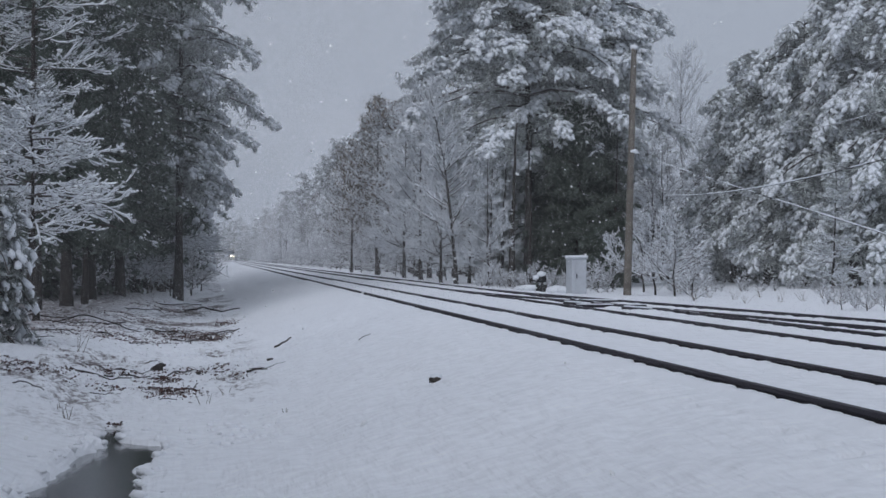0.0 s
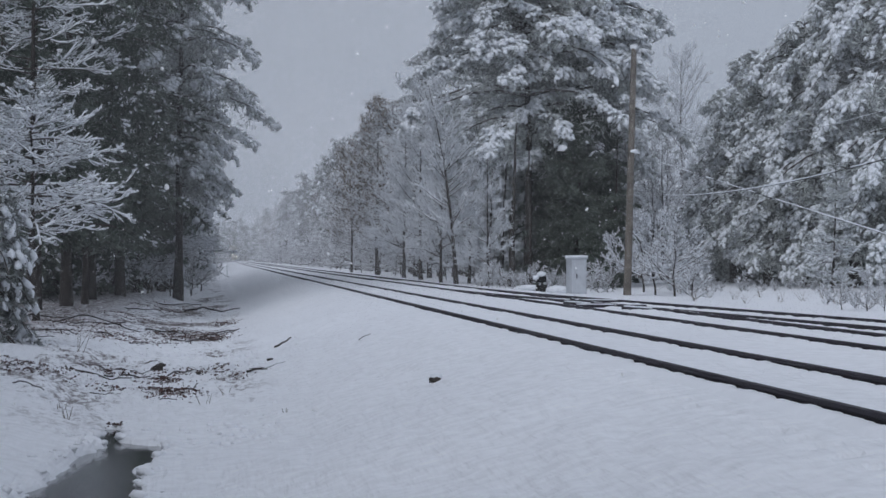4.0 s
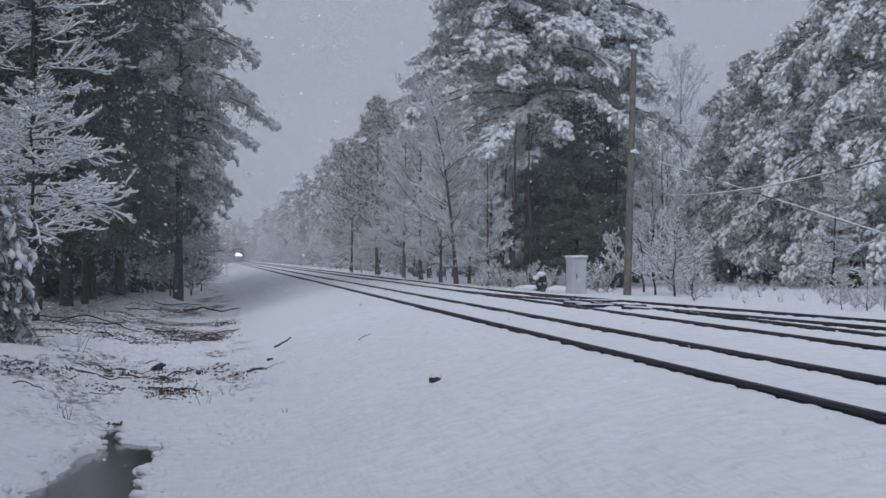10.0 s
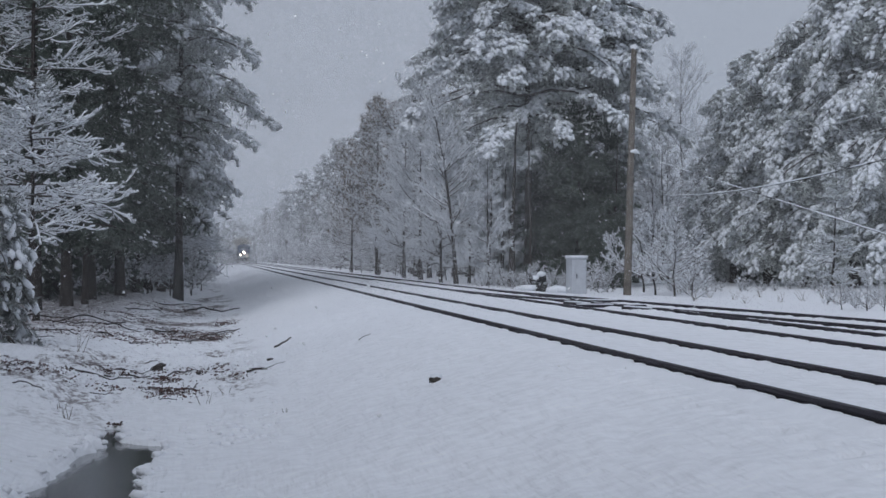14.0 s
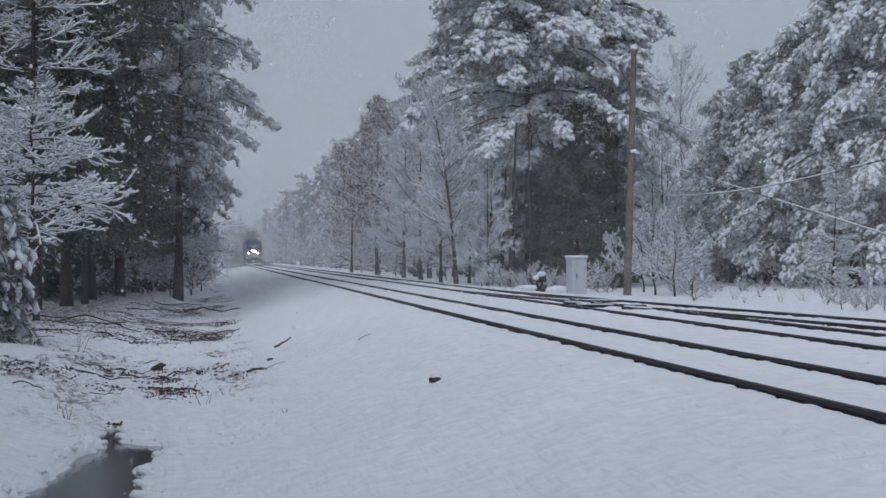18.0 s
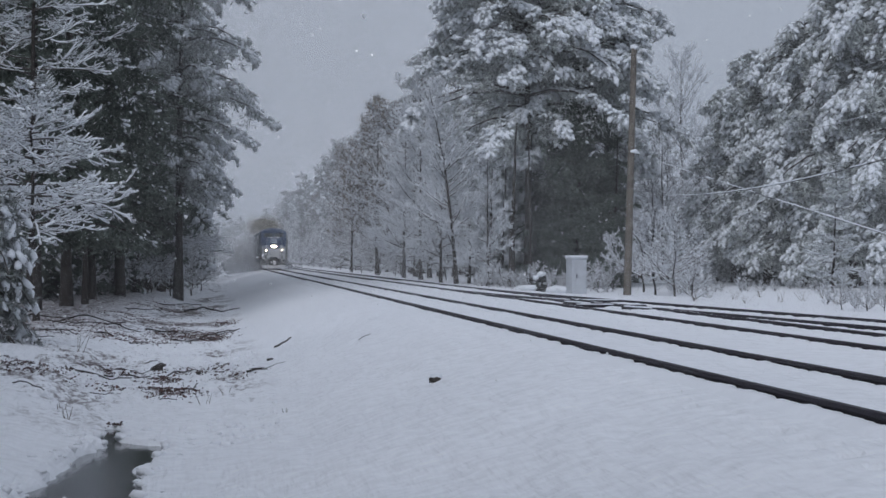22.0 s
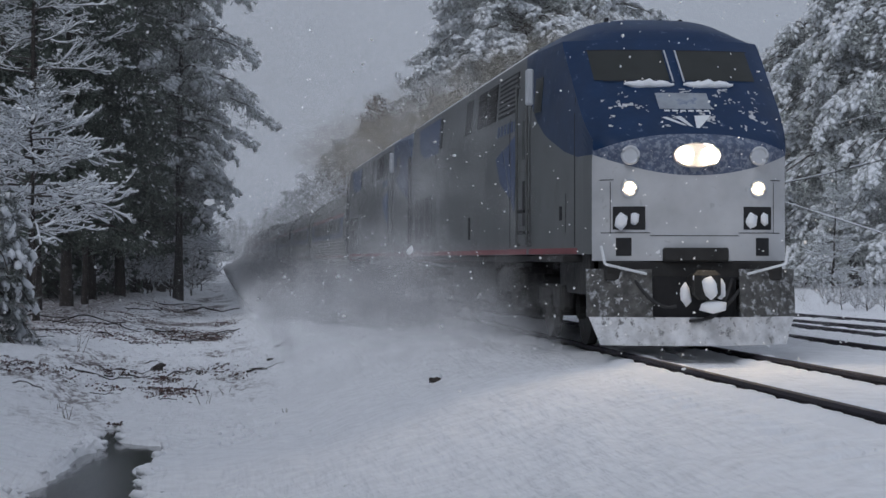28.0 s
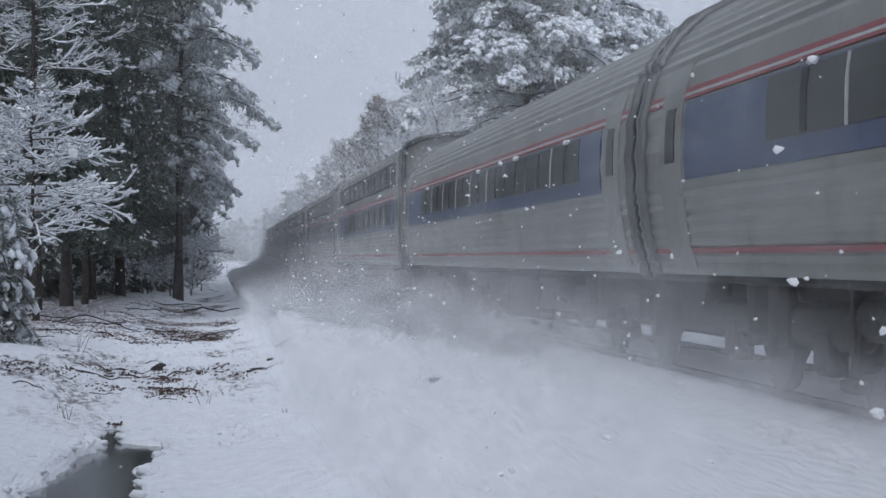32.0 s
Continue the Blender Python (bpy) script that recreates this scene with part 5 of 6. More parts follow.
def locomotive(label, leading=True):
    headlamp, ditch, bowl = (LAMP, LAMP_DIM, LAMP_BOWL) if leading else (LAMP_OFF, LAMP_OFF, LAMP_OFF)
    lit = "lit" if leading else "unlit"
    lo = new("locomotive")
    tagged(lo, label, "locomotive", "locomotives of the train")
    # side walls and rear
    for side in (-1, 1):
        side_patch("side_wall", lambda z: float(front_s(z)) + 0.30, LOCO_LEN, 1.22, 4.0, SILVER, lo, side, 0.0, nz=22, ns=60)
    part("rear_wall", Geo().box(-1.40, 1.40, LOCO_LEN - 0.03, LOCO_LEN, 1.2, 4.05, 0.01), SILVER, lo)
    part("rear_platform", Geo().box(-1.46, 1.46, LOCO_LEN, LOCO_LEN + 0.42, 1.10, 1.22, 0.02).box(-1.50, 1.50, LOCO_LEN + 0.36, LOCO_LEN + 0.46, 1.16, 1.31, 0.02), RED, lo, "red-edged rear platform")
    for u in (-1.38, -0.55, 0.55, 1.38):
        part("rear_handrail", Geo().rod((u, LOCO_LEN + 0.40, 1.22), (u, LOCO_LEN + 0.40, 2.30), 0.02).rod((u, LOCO_LEN + 0.40, 2.30), (u, LOCO_LEN, 2.45), 0.02), GASKET, lo, "dark rear handrail")
    for sgn in (-1, 1):
        part("rear_steps", Geo().box(sgn * 1.38 - 0.10, sgn * 1.38 + 0.10, LOCO_LEN + 0.06, LOCO_LEN + 0.40, 0.42, 0.47, 0.01).box(sgn * 1.38 - 0.10, sgn * 1.38 + 0.10, LOCO_LEN + 0.06, LOCO_LEN + 0.40, 0.76, 0.81, 0.01)
             .rod((sgn * 1.47, LOCO_LEN + 0.05, 0.40), (sgn * 1.47, LOCO_LEN + 0.05, 1.12), 0.02).rod((sgn * 1.47, LOCO_LEN + 0.41, 0.40), (sgn * 1.47, LOCO_LEN + 0.41, 1.12), 0.02), DARK, lo, "dark rear steps")
    part("floor_plate", Geo().box(-1.45, 1.45, 1.0, LOCO_LEN, 1.12, 1.215, 0.02), DARK, lo)
    # roof
    ss = np.concatenate([np.linspace(0, 1.0, 9), np.linspace(1.6, LOCO_LEN - 1.62, 20)])
    a = np.linspace(-1, 1, 17)
    A, T = np.meshgrid(a, ss)
    S = 1.62 + 0.30 * np.abs(A) ** 4 * np.clip(1 - T / (LOCO_LEN - 1.62), 0, 1) + T
    rise = 0.37 * (1 - np.abs(A) ** 3.2) * np.clip(T / 0.8, 0, 1) ** 0.6
    v = np.stack([A * loco_half(S, 4.0), S, 4.0 + rise], -1).reshape(-1, 3)
    rf = np.array([(i * 17 + j, i * 17 + j + 1, (i + 1) * 17 + j + 1, (i + 1) * 17 + j) for i in range(len(ss) - 1) for j in range(16)])
    front_rows = 10
    part("cab_roof", mesh_of("cab_roof", v, rf[:front_rows * 16], BLUE, True), BLUE, lo, "dark blue cab roof")
    roof = part("roof", mesh_of("roof", v, rf[front_rows * 16:], SILVER, True), SILVER, lo)
    part("roof_snow", Geo().box(-1.28, -1.05, 4.2, LOCO_LEN - 0.1, 4.05, 4.14, 0.03), SNOW_CLUMP, roof, "crust of snow along the roof edge", True)
    for s, w in ((6.2, 0.9), (8.4, 0.9), (12.5, 0.8), (16.5, 0.9)):
        part("roof_fan", Geo().rod((0, s, 4.30), (0, s, 4.44), w * 0.6, w * 0.55, 16), GRILLE, roof)
    for u in (0.15, 0.42):
        part("horn", Geo().rod((u, 2.75, 4.31), (u, 2.50, 4.35), 0.02, 0.04, 8), GRILLE, roof)
    part("antenna", Geo().rod((-0.55, 2.7, 4.28), (-0.55, 2.7, 4.42), 0.05, 0.03, 6), GRILLE, roof)
    # the front
    def arc_front(name, lo_z, hi_z, mat, nz, label, bulge=0.0):
        """A band of the front between two arched edges, given as functions of -1..1 across it."""
        a = np.linspace(-1, 1, 31)
        t = np.linspace(0, 1, nz + 1)[:, None]
        Z = lo_z(a)[None] + (hi_z(a) - lo_z(a))[None] * t
        A = np.repeat(a[None], nz + 1, 0)
        S = front_s(Z) + 0.30 * np.abs(A) ** 4 - bulge * np.sin(np.pi * t) * (1 - A ** 2)
        v = np.stack([A * loco_half(front_s(Z) + 0.3, Z), S, Z], -1).reshape(-1, 3)
        f = [(i * 31 + j, i * 31 + j + 1, (i + 1) * 31 + j + 1, (i + 1) * 31 + j) for i in range(nz) for j in range(30)]
        return part(name, mesh_of(name, v, np.array(f), mat, True), mat, lo, label)
    brow_low, brow_high = (lambda a: 2.18 + 0.26 * a * a), (lambda a: 2.69 - 0.21 * np.abs(a) ** 2.2)
    nose = arc_front("nose", lambda a: 1.14 + 0 * a, brow_low, NOSE if leading else NOSE_GREY, 12, "pale grey nose caked with driven snow" if leading else "grey nose")
    arc_front("blue_brow", brow_low, brow_high, BLUEFROST, 8, "arched blue brow dusted with snow", 0.05)
    cabf = arc_front("cab_front", brow_high, lambda a: 4.0 + 0 * a, BLUE, 16, "dark blue raked cab front")
    for u0, u1 in ((-1.04, -0.09), (0.09, 1.04)):
        w = front_patch("windscreen", u0, u1, 3.42, 3.84, GLASS, cabf, 0.012, "dark windscreen")
        front_patch("window_frame", u0 - 0.02, u1 + 0.02, 3.84, 3.855, GRILLE, w, 0.014)
        front_patch("wiper", u0 + 0.1, (u0 + u1) / 2, 3.405, 3.42, GRILLE, w, 0.03)
        r = np.random.default_rng(7)
        mid = 0.40 if u0 > 0 else -0.36
        xs = np.linspace(mid - 0.34, mid + 0.30, 15)
        heap = np.stack([xs, np.full(15, float(front_s(3.36)) - 0.02), 3.36 + 0.01 * r.normal(0, 1, 15)], -1)
        part("sill_snow", mesh_of("sill_snow", *path_tube(heap, 0.015 + 0.055 * np.sin(np.linspace(0, math.pi, 15)) * r.uniform(0.7, 1.1, 15)), SNOW_CLUMP, True), SNOW_CLUMP, w, "snow heaped under the windscreen")
    part("window_post", Geo().rod((-0.07, 0.84, 3.40), (-0.07, 1.36, 3.84), 0.012).rod((0.07, 0.84, 3.40), (0.07, 1.36, 3.84), 0.012), CABINET, cabf)
    front_patch("number_plate_panel", -0.34, 0.32, 3.02, 3.24, FROSTPANEL, cabf, 0.02, "snow-caked grey panel")
    r = np.random.default_rng(9)
    for k in range(6):
        front_patch("lettering_bar", -0.28 + k * 0.10, -0.21 + k * 0.10, 2.985, 3.01, WHITEMARK, cabf, 0.012, "white marking", 1, 1)
    # a plain three-blade device in white
    for k, (u0, u1) in enumerate(((-0.36, -0.16), (-0.16, 0.06), (0.06, 0.34))):
        pts = (((-0.34, 2.905), (-0.28, 2.917), (-0.04, 2.80), (-0.09, 2.80)), ((-0.18, 2.92), (-0.09, 2.925), (0.025, 2.785), (-0.015, 2.79)), ((0.08, 2.93), (0.29, 2.94), (0.10, 2.765), (0.06, 2.77)))[k]
        v = [(u, float(front_s(z)) - 0.012, z) for u, z in pts] + [(u, float(front_s(z)) + 0.005, z) for u, z in pts]
        part("blade_mark", Geo().add(v, [(0, 1, 2, 3), (0, 4, 5, 1), (1, 5, 6, 2), (2, 6, 7, 3), (3, 7, 4, 0)]), WHITEMARK, cabf)
    # lamps
    hs = part("headlight_housing", Geo().add(np.concatenate([[(0.29 * math.copysign(abs(math.cos(t)) ** 0.8, math.cos(t)), float(front_s(2.45)) - d - 0.04, 2.42 + 0.15 * math.sin(t)) for t in np.linspace(0, 2 * math.pi, 24, endpoint=False)] for d in (-0.05, 0.06)]),
              [(i, (i + 1) % 24, 24 + (i + 1) % 24, 24 + i) for i in range(24)]).add([(0, float(front_s(2.45)) - 0.07, 2.42)] + [(0.28 * math.copysign(abs(math.cos(t)) ** 0.8, math.cos(t)), float(front_s(2.45)) - 0.075, 2.42 + 0.14 * math.sin(t)) for t in np.linspace(0, 2 * math.pi, 24, endpoint=False)],
              [(0, 1 + i, 1 + (i + 1) % 24) for i in range(24)]), CABINET, lo, "oval headlight housing")
    lamps = []
    for u in (-0.14, 0.15):
        lamps.append(part("headlamp", Geo().rod((u, float(front_s(2.45)) - 0.05, 2.42), (u, float(front_s(2.45)) - 0.079, 2.42), 0.10, 0.10, 18), bowl, hs, lit + " headlamp reflector"))
        part("lamp_core", Geo().rod((u, float(front_s(2.45)) - 0.07, 2.42), (u, float(front_s(2.45)) - 0.084, 2.42), 0.092, 0.092, 18), headlamp, hs, lit + " headlamp core")
    for u in (-0.80, 0.80):
        disc(lo, "marker_light", u, 2.42, 0.085, CABINET, 0.07, "snow-filled marker light", 0.1)
        dl = disc(lo, "ditch_light", u, 2.02, 0.078, bowl, 0.02, lit + " ditch light")
        sd = float(front_s(2.02)) + 0.30 * abs(u / float(loco_half(front_s(2.02) + 0.3, 2.02))) ** 4 - 0.02
        part("lamp_core", Geo().rod((u, sd, 2.02), (u, sd - 0.006, 2.02), 0.050, 0.050, 14), ditch, dl, lit + " bulb")
        # flat black patch: the step hollow's shade put into colour
        st = front_patch("step_recess_shade", u - 0.19, u + 0.19, 1.52, 1.80, GRILLE, lo, 0.006, "flat black patch standing in for the shade in a step recess")
        part("snow_fill", Geo().lump((u - 0.10, float(front_s(1.6)) + 0.05, 1.62), 0.10, (1, 0.6, 1.1), r), SNOW_CLUMP, st, "snow in the step", True)
        part("snow_fill", Geo().lump((u + 0.07, float(front_s(1.6)) + 0.03, 1.65), 0.075, (0.7, 0.6, 1.2), r), SNOW_CLUMP, st, "snow in the step", True)
        # the grab hollow's shade, likewise only a flat black patch
        front_patch("grab_recess_shade", u * 1.08 - 0.09, u * 1.08 + 0.09, 1.20, 1.42, GRILLE, lo, 0.006)
    for z, u0, u1 in ((1.475, -1.12, -0.55), (1.475, 0.55, 1.12), (1.44, -0.55, 0.55), (2.12, 0.98, 1.13), (2.12, -1.13, -0.98)):
        front_patch("panel_seam", u0, u1, z, z + 0.010, GASKET, nose, 0.004, "", 10, 1)
    for u in (-1.02, 1.02):
        front_patch("panel_seam", u, u + 0.008, 1.48, 2.10, GASKET, nose, 0.004, "", 1, 8)
    if leading:
        front_patch("driven_snow", -1.02, 1.02, 2.74, 3.30, NOSESNOW, cabf, 0.010, "flecks of snow stuck to the blue front", 120, 40,
                    lambda a, b: grainy(a * 12 + 2 * b, b * 5 - 3 * a, 1.0, 4) + 0.5 * grainy(a * 40, b * 16, 1.0, 6) > 0.72)
    # buffer beam, coupler and pilot
    beam = part("buffer_beam", Geo().box(-1.10, 1.10, 0.02, 0.5, 0.90, 1.14, 0.02), DARK, lo)
    part("drop_plate", Geo().box(-0.40, 0.40, -0.10, 0.1, 1.13, 1.30, 0.02), DARK, beam)
    part("coupler", Geo().box(-0.10, 0.10, -0.55, 0.2, 0.74, 0.98, 0.04).box(-0.16, 0.15, -0.72, -0.45, 0.68, 1.03, 0.06), DARK, beam, "knuckle coupler plastered with snow")
    for c3, rr3, sq3 in (((-0.23, -0.45, 0.74), 0.11, (0.75, 0.7, 1.4)), ((0.01, -0.70, 0.82), 0.13, (0.9, 0.7, 1.2)), ((0.19, -0.5, 0.80), 0.10, (0.7, 0.7, 1.4)), ((0.04, -0.66, 0.60), 0.15, (1.2, 0.7, 0.55)), ((-0.10, -0.6, 0.94), 0.07, (1.2, 0.8, 0.7))):
        part("coupler_snow", Geo().lump(c3, rr3, sq3, r), SNOW_CLUMP, beam, "white lump of driven snow", True)
    def hose(p, q, sag):
        p, q = np.array(p, float), np.array(q, float)
        t = np.linspace(0, 1, 11)[:, None]
        c = p + (q - p) * t - np.array([0, 0.15, 4 * sag]) * t * (1 - t)
        part("hose", mesh_of("hose", *path_tube(c, 0.022), GASKET, True), GASKET, beam, "rubber air hose")
    hose((0.65, -0.05, 0.95), (-0.15, -0.35, 0.42), 0.15)
    hose((-0.75, -0.05, 0.9), (-0.3, -0.3, 0.6), 0.12)
    hose((0.45, -0.05, 0.92), (0.1, -0.3, 0.45), 0.10)

    def plow(u0, u1, z0, z1, mat, label, name="plow_plate", taper=0.0):
        us, zs = np.linspace(u0, u1, 10), np.linspace(z0, z1, 5)
        U, Z = np.meshgrid(us, zs)
        U = U * (1 - taper * (z1 - Z) / (z1 - z0))
        S = -0.35 + 0.30 * np.abs(U) ** 1.6 + 0.12 * (Z - 0.1)
        v = np.stack([U, S, Z], -1).reshape(-1, 3)
        v2 = v + [0, 0.05, 0]
        q = np.array([(i * 10 + j, i * 10 + j + 1, (i + 1) * 10 + j + 1, (i + 1) * 10 + j) for i in range(4) for j in range(9)])
        rim = [*range(10), *[i * 10 + 9 for i in range(1, 5)], *[40 + j for j in range(8, -1, -1)], *[i * 10 for i in range(3, 0, -1)]]
        e = np.array([(rim[i], rim[(i + 1) % len(rim)], 50 + rim[(i + 1) % len(rim)], 50 + rim[i]) for i in range(len(rim))])
        return part(name, Geo().add(np.concatenate([v, v2]), np.concatenate([q, q[:, ::-1] + 50, e])), mat, lo, label)
    plow(-1.30, -0.56, 0.46, 1.04, PLOWMAT, "dark steel pilot plate flecked with snow")
    plow(0.52, 1.30, 0.46, 1.04, PLOWMAT, "dark steel pilot plate flecked with snow")
    plow(-1.28, 1.28, 0.12, 0.46, PLOWSNOW if leading else PLOWMAT, "pilot plate plastered with snow", taper=0.10)
    # black box filling the pilot opening, standing in for the shade inside
    part("pilot_void_shade", Geo().box(-0.56, 0.52, 0.0, 0.3, 0.42, 0.95, 0.01), GRILLE, lo)
    for sgn in (-1, 1):
        part("handrail", Geo().rod((sgn * 0.62, -0.12, 0.98), (sgn * 1.12, -0.05, 1.10), 0.016).rod((sgn * 1.12, -0.05, 1.10), (sgn * 1.16, 0.0, 1.32), 0.018), WHITEMARK, lo, "bent grey handrail")
    # markings and openings along both sides
    for side in (-1, 1):
        blue_end = lambda z: float(np.interp(z, [2.40, 2.50, 2.8, 3.1, 3.4, 4.0], [0.55, 1.35, 2.5, 3.1, 3.5, 4.0]))
        side_patch("blue_flank", lambda z: float(front_s(z)) + 0.30, blue_end, 2.44, 4.0, BLUE, lo, side, 0.004, "dark blue cab flank", 14, 16)
        side_patch("red_stripe", 0.9, LOCO_LEN - 0.2, 1.225, 1.30, RED, lo, side, 0.004, "thin red stripe", 40, 1)
        cw = side_patch("cab_window", 2.75, 3.15, 3.15, 3.62, GLASS, lo, side, 0.012, "dark cab side window")
        part("mirror", Geo().box(side * 1.62 - 0.05, side * 1.62 + 0.05, 2.52, 2.66, 3.22, 3.70, 0.02), CABINET, lo, "upright grey mirror")
        dr = side_patch("cab_door", 3.35, 4.0, 1.34, 3.40, SILVER, lo, side, 0.012)
        side_patch("door_window", 3.5, 3.85, 2.55, 3.1, GLASS, dr, side, 0.018)
        for s in (3.22, 4.12):
            u = side * 1.56
            part("grab_rail", Geo().rod((u, s, 1.35), (u, s, 3.6), 0.02).rod((u - side * 0.06, s, 1.36), (u, s, 1.36), 0.02).rod((u - side * 0.06, s, 3.59), (u, s, 3.59), 0.02), SILVER, lo, "grey grab rail")
        for z in (0.45, 0.75, 1.05, 1.5, 1.8):
            part("step", Geo().box(side * 1.50 - 0.08, side * 1.50 + 0.05, 3.4, 3.95, z, z + 0.05, 0.01), GRILLE, lo)
        # shade inside the ladder hollow, painted as a flat black patch
        side_patch("ladder_recess_shade", 3.5, 3.85, 1.62, 2.25, GRILLE, lo, side, 0.016)
        for s0, s1 in ((4.5, 6.3), (6.6, 7.6), (7.75, 8.75)):
            gr = side_patch("louvre", s0, s1, 3.28, 3.86, GRILLE, lo, side, 0.010, "black louvred intake")
            for k in range(8):
                z = 3.32 + k * 0.067
                side_patch("slat", s0 + 0.04, s1 - 0.04, z, z + 0.028, SILVER if s0 < 5 else DARK, gr, side, 0.024, nz=1)
        for s0, s1 in ((9.6, 10.4), (14.0, 14.4)):
            side_patch("slot", s0, s1, 3.28, 3.86, GRILLE, lo, side, 0.010)
        side_patch("rear_blue_panel", 14.5, lambda z: float(np.interp(z, [3.2, 3.4, 3.9], [16.8, 18.0, 18.6])), 3.22, 3.9, MARKBLUE, lo, side, 0.004, "faded blue rear panel", 10, 8)
        rg = side_patch("rear_grille", 15.6, 18.8, 1.55, 2.42, GRILLE, lo, side, 0.010, "tall dark rear grille")
        for k in range(4):
            side_patch("mullion", 15.6 + k * 1.04, 15.72 + k * 1.04, 1.55, 2.42, SILVER, rg, side, 0.025, nz=1)
        for k in range(11):
            side_patch("slat", 15.72, 18.7, 1.59 + k * 0.077, 1.62 + k * 0.077, DARK, rg, side, 0.020, nz=1, ns=6)
        # black patch painting the shade within the fuel filler hollow
        side_patch("fuel_recess_shade", 9.55, 9.78, 1.48, 1.86, GRILLE, lo, side, 0.010)
        for s in (1.0, 5.0, 14.9, 19.3):
            side_patch("panel_seam", s, s + 0.025, 1.32, 3.2, GASKET, lo, side, 0.005, nz=8)
        side_patch("hatch", 1.45, 1.95, 1.50, 2.0, SILVER, lo, side, 0.010)
        side_patch("hatch_latch", 1.62, 1.72, 1.66, 1.84, GRILLE, lo, side, 0.018)
        for s in (19.45, 19.9):
            part("rear_grab_rail", Geo().rod((side * 1.56, s, 1.35), (side * 1.56, s, 3.4), 0.02), GASKET, lo)
        # plain blade device and lettering bars in blue
        for k, pts in enumerate((((6.45, 2.68), (5.75, 2.78), (5.05, 2.05), (6.0, 2.30)), ((5.65, 2.78), (5.1, 2.84), (4.85, 1.95), (4.95, 2.05)), ((5.0, 2.86), (4.35, 2.95), (4.60, 1.85), (4.75, 1.88)))):
            v = [(side * (1.52 + 0.006), s, z) for s, z in pts] + [(side * 1.519, s, z) for s, z in pts]
            part("blade_mark", Geo().add(v, [(0, 1, 2, 3), (0, 4, 5, 1), (1, 5, 6, 2), (2, 6, 7, 3), (3, 7, 4, 0)]), MARKBLUE, lo, "faded blue blade mark")
        for k in range(6):
            s = 4.45 + k * 0.33
            side_patch("lettering_bar", s, s + 0.2, 3.00, 3.16, MARKBLUE, lo, side, 0.005, "faded blue marking", 1, 1)
        side_patch("number_bar", 14.55, 14.75, 2.0, 2.55, SILVERDARK, lo, side, 0.005, nz=1, ns=1)
        side_patch("number_bar", 14.2, 14.4, 2.0, 2.55, SILVERDARK, lo, side, 0.005, nz=1, ns=1)
    bogie(lo, 4.3, 2.85, 0.51, 1.28)
    bogie(lo, 16.2, 2.85, 0.51, 1.28)
    part("fuel_tank", Geo().box(-1.38, 1.38, 7.3, 13.2, 0.26, 1.14, 0.12), DARK, lo, "dark fuel tank crusted with snow")
    part("air_tank", Geo().rod((-1.2, 6.2, 0.85), (-1.2, 7.2, 0.85), 0.2, 0.2, 12), DARK, lo)
    for u in (-1.20, 1.14):
        part("side_skirt", Geo().box(u, u + 0.06, 0.5, 2.6, 0.72, 1.22, 0.01), DARK, lo)
    return lo


NOSESNOW = node_material("driven_snow_film", (0.50, 0.51, 0.53), 0.8, 0, vary=0.15, scale=5, bump=0.2, bump_scale=20)
FROSTPANEL = node_material("frosted_panel", (0.30, 0.33, 0.37), 0.8, 0, vary=0.2, scale=5, bump=0.4, bump_scale=16, second=(0.16, 0.2, 0.28), second_at=0.6, second_scale=5)
PLOWMAT = node_material("snow_plastered_steel", (0.085, 0.085, 0.082), 0.8, 0, vary=0.5, scale=9, bump=0.8, bump_scale=16, second=(0.42, 0.43, 0.45), second_at=0.58, second_scale=11.0)
PLOWSNOW = node_material("snow_caked_steel", (0.62, 0.63, 0.65), 0.8, 0, vary=0.25, scale=6, bump=0.8, bump_scale=14, second=(0.16, 0.16, 0.16), second_at=0.60, second_scale=9.0)
SILVERDARK = node_material("grey_number_paint", (0.22, 0.225, 0.23), 0.5, 0.2, vary=0.1, scale=3)

TUBE_U = [1.40, 1.50, 1.56, 1.58, 1.57, 1.52, 1.42, 1.24, 0.98, 0.66, 0.33, 0.0]
TUBE_Z = [1.02, 1.35, 1.75, 2.10, 2.45, 2.72, 3.02, 3.30, 3.55, 3.72, 3.82, 3.86]
TALL_U = [1.50, 1.53, 1.53, 1.53, 1.50, 1.40, 1.15, 0.8, 0.4, 0.0]
TALL_Z = [1.02, 1.30, 2.20, 3.50, 3.66, 3.80, 3.92, 4.00, 4.05, 4.07]


def tube_half(s, z):
    return np.interp(z, TUBE_Z, TUBE_U) + 0 * np.asarray(s)


def tall_half(s, z):
    return np.interp(z, TALL_Z, TALL_U) + 0 * np.asarray(s)


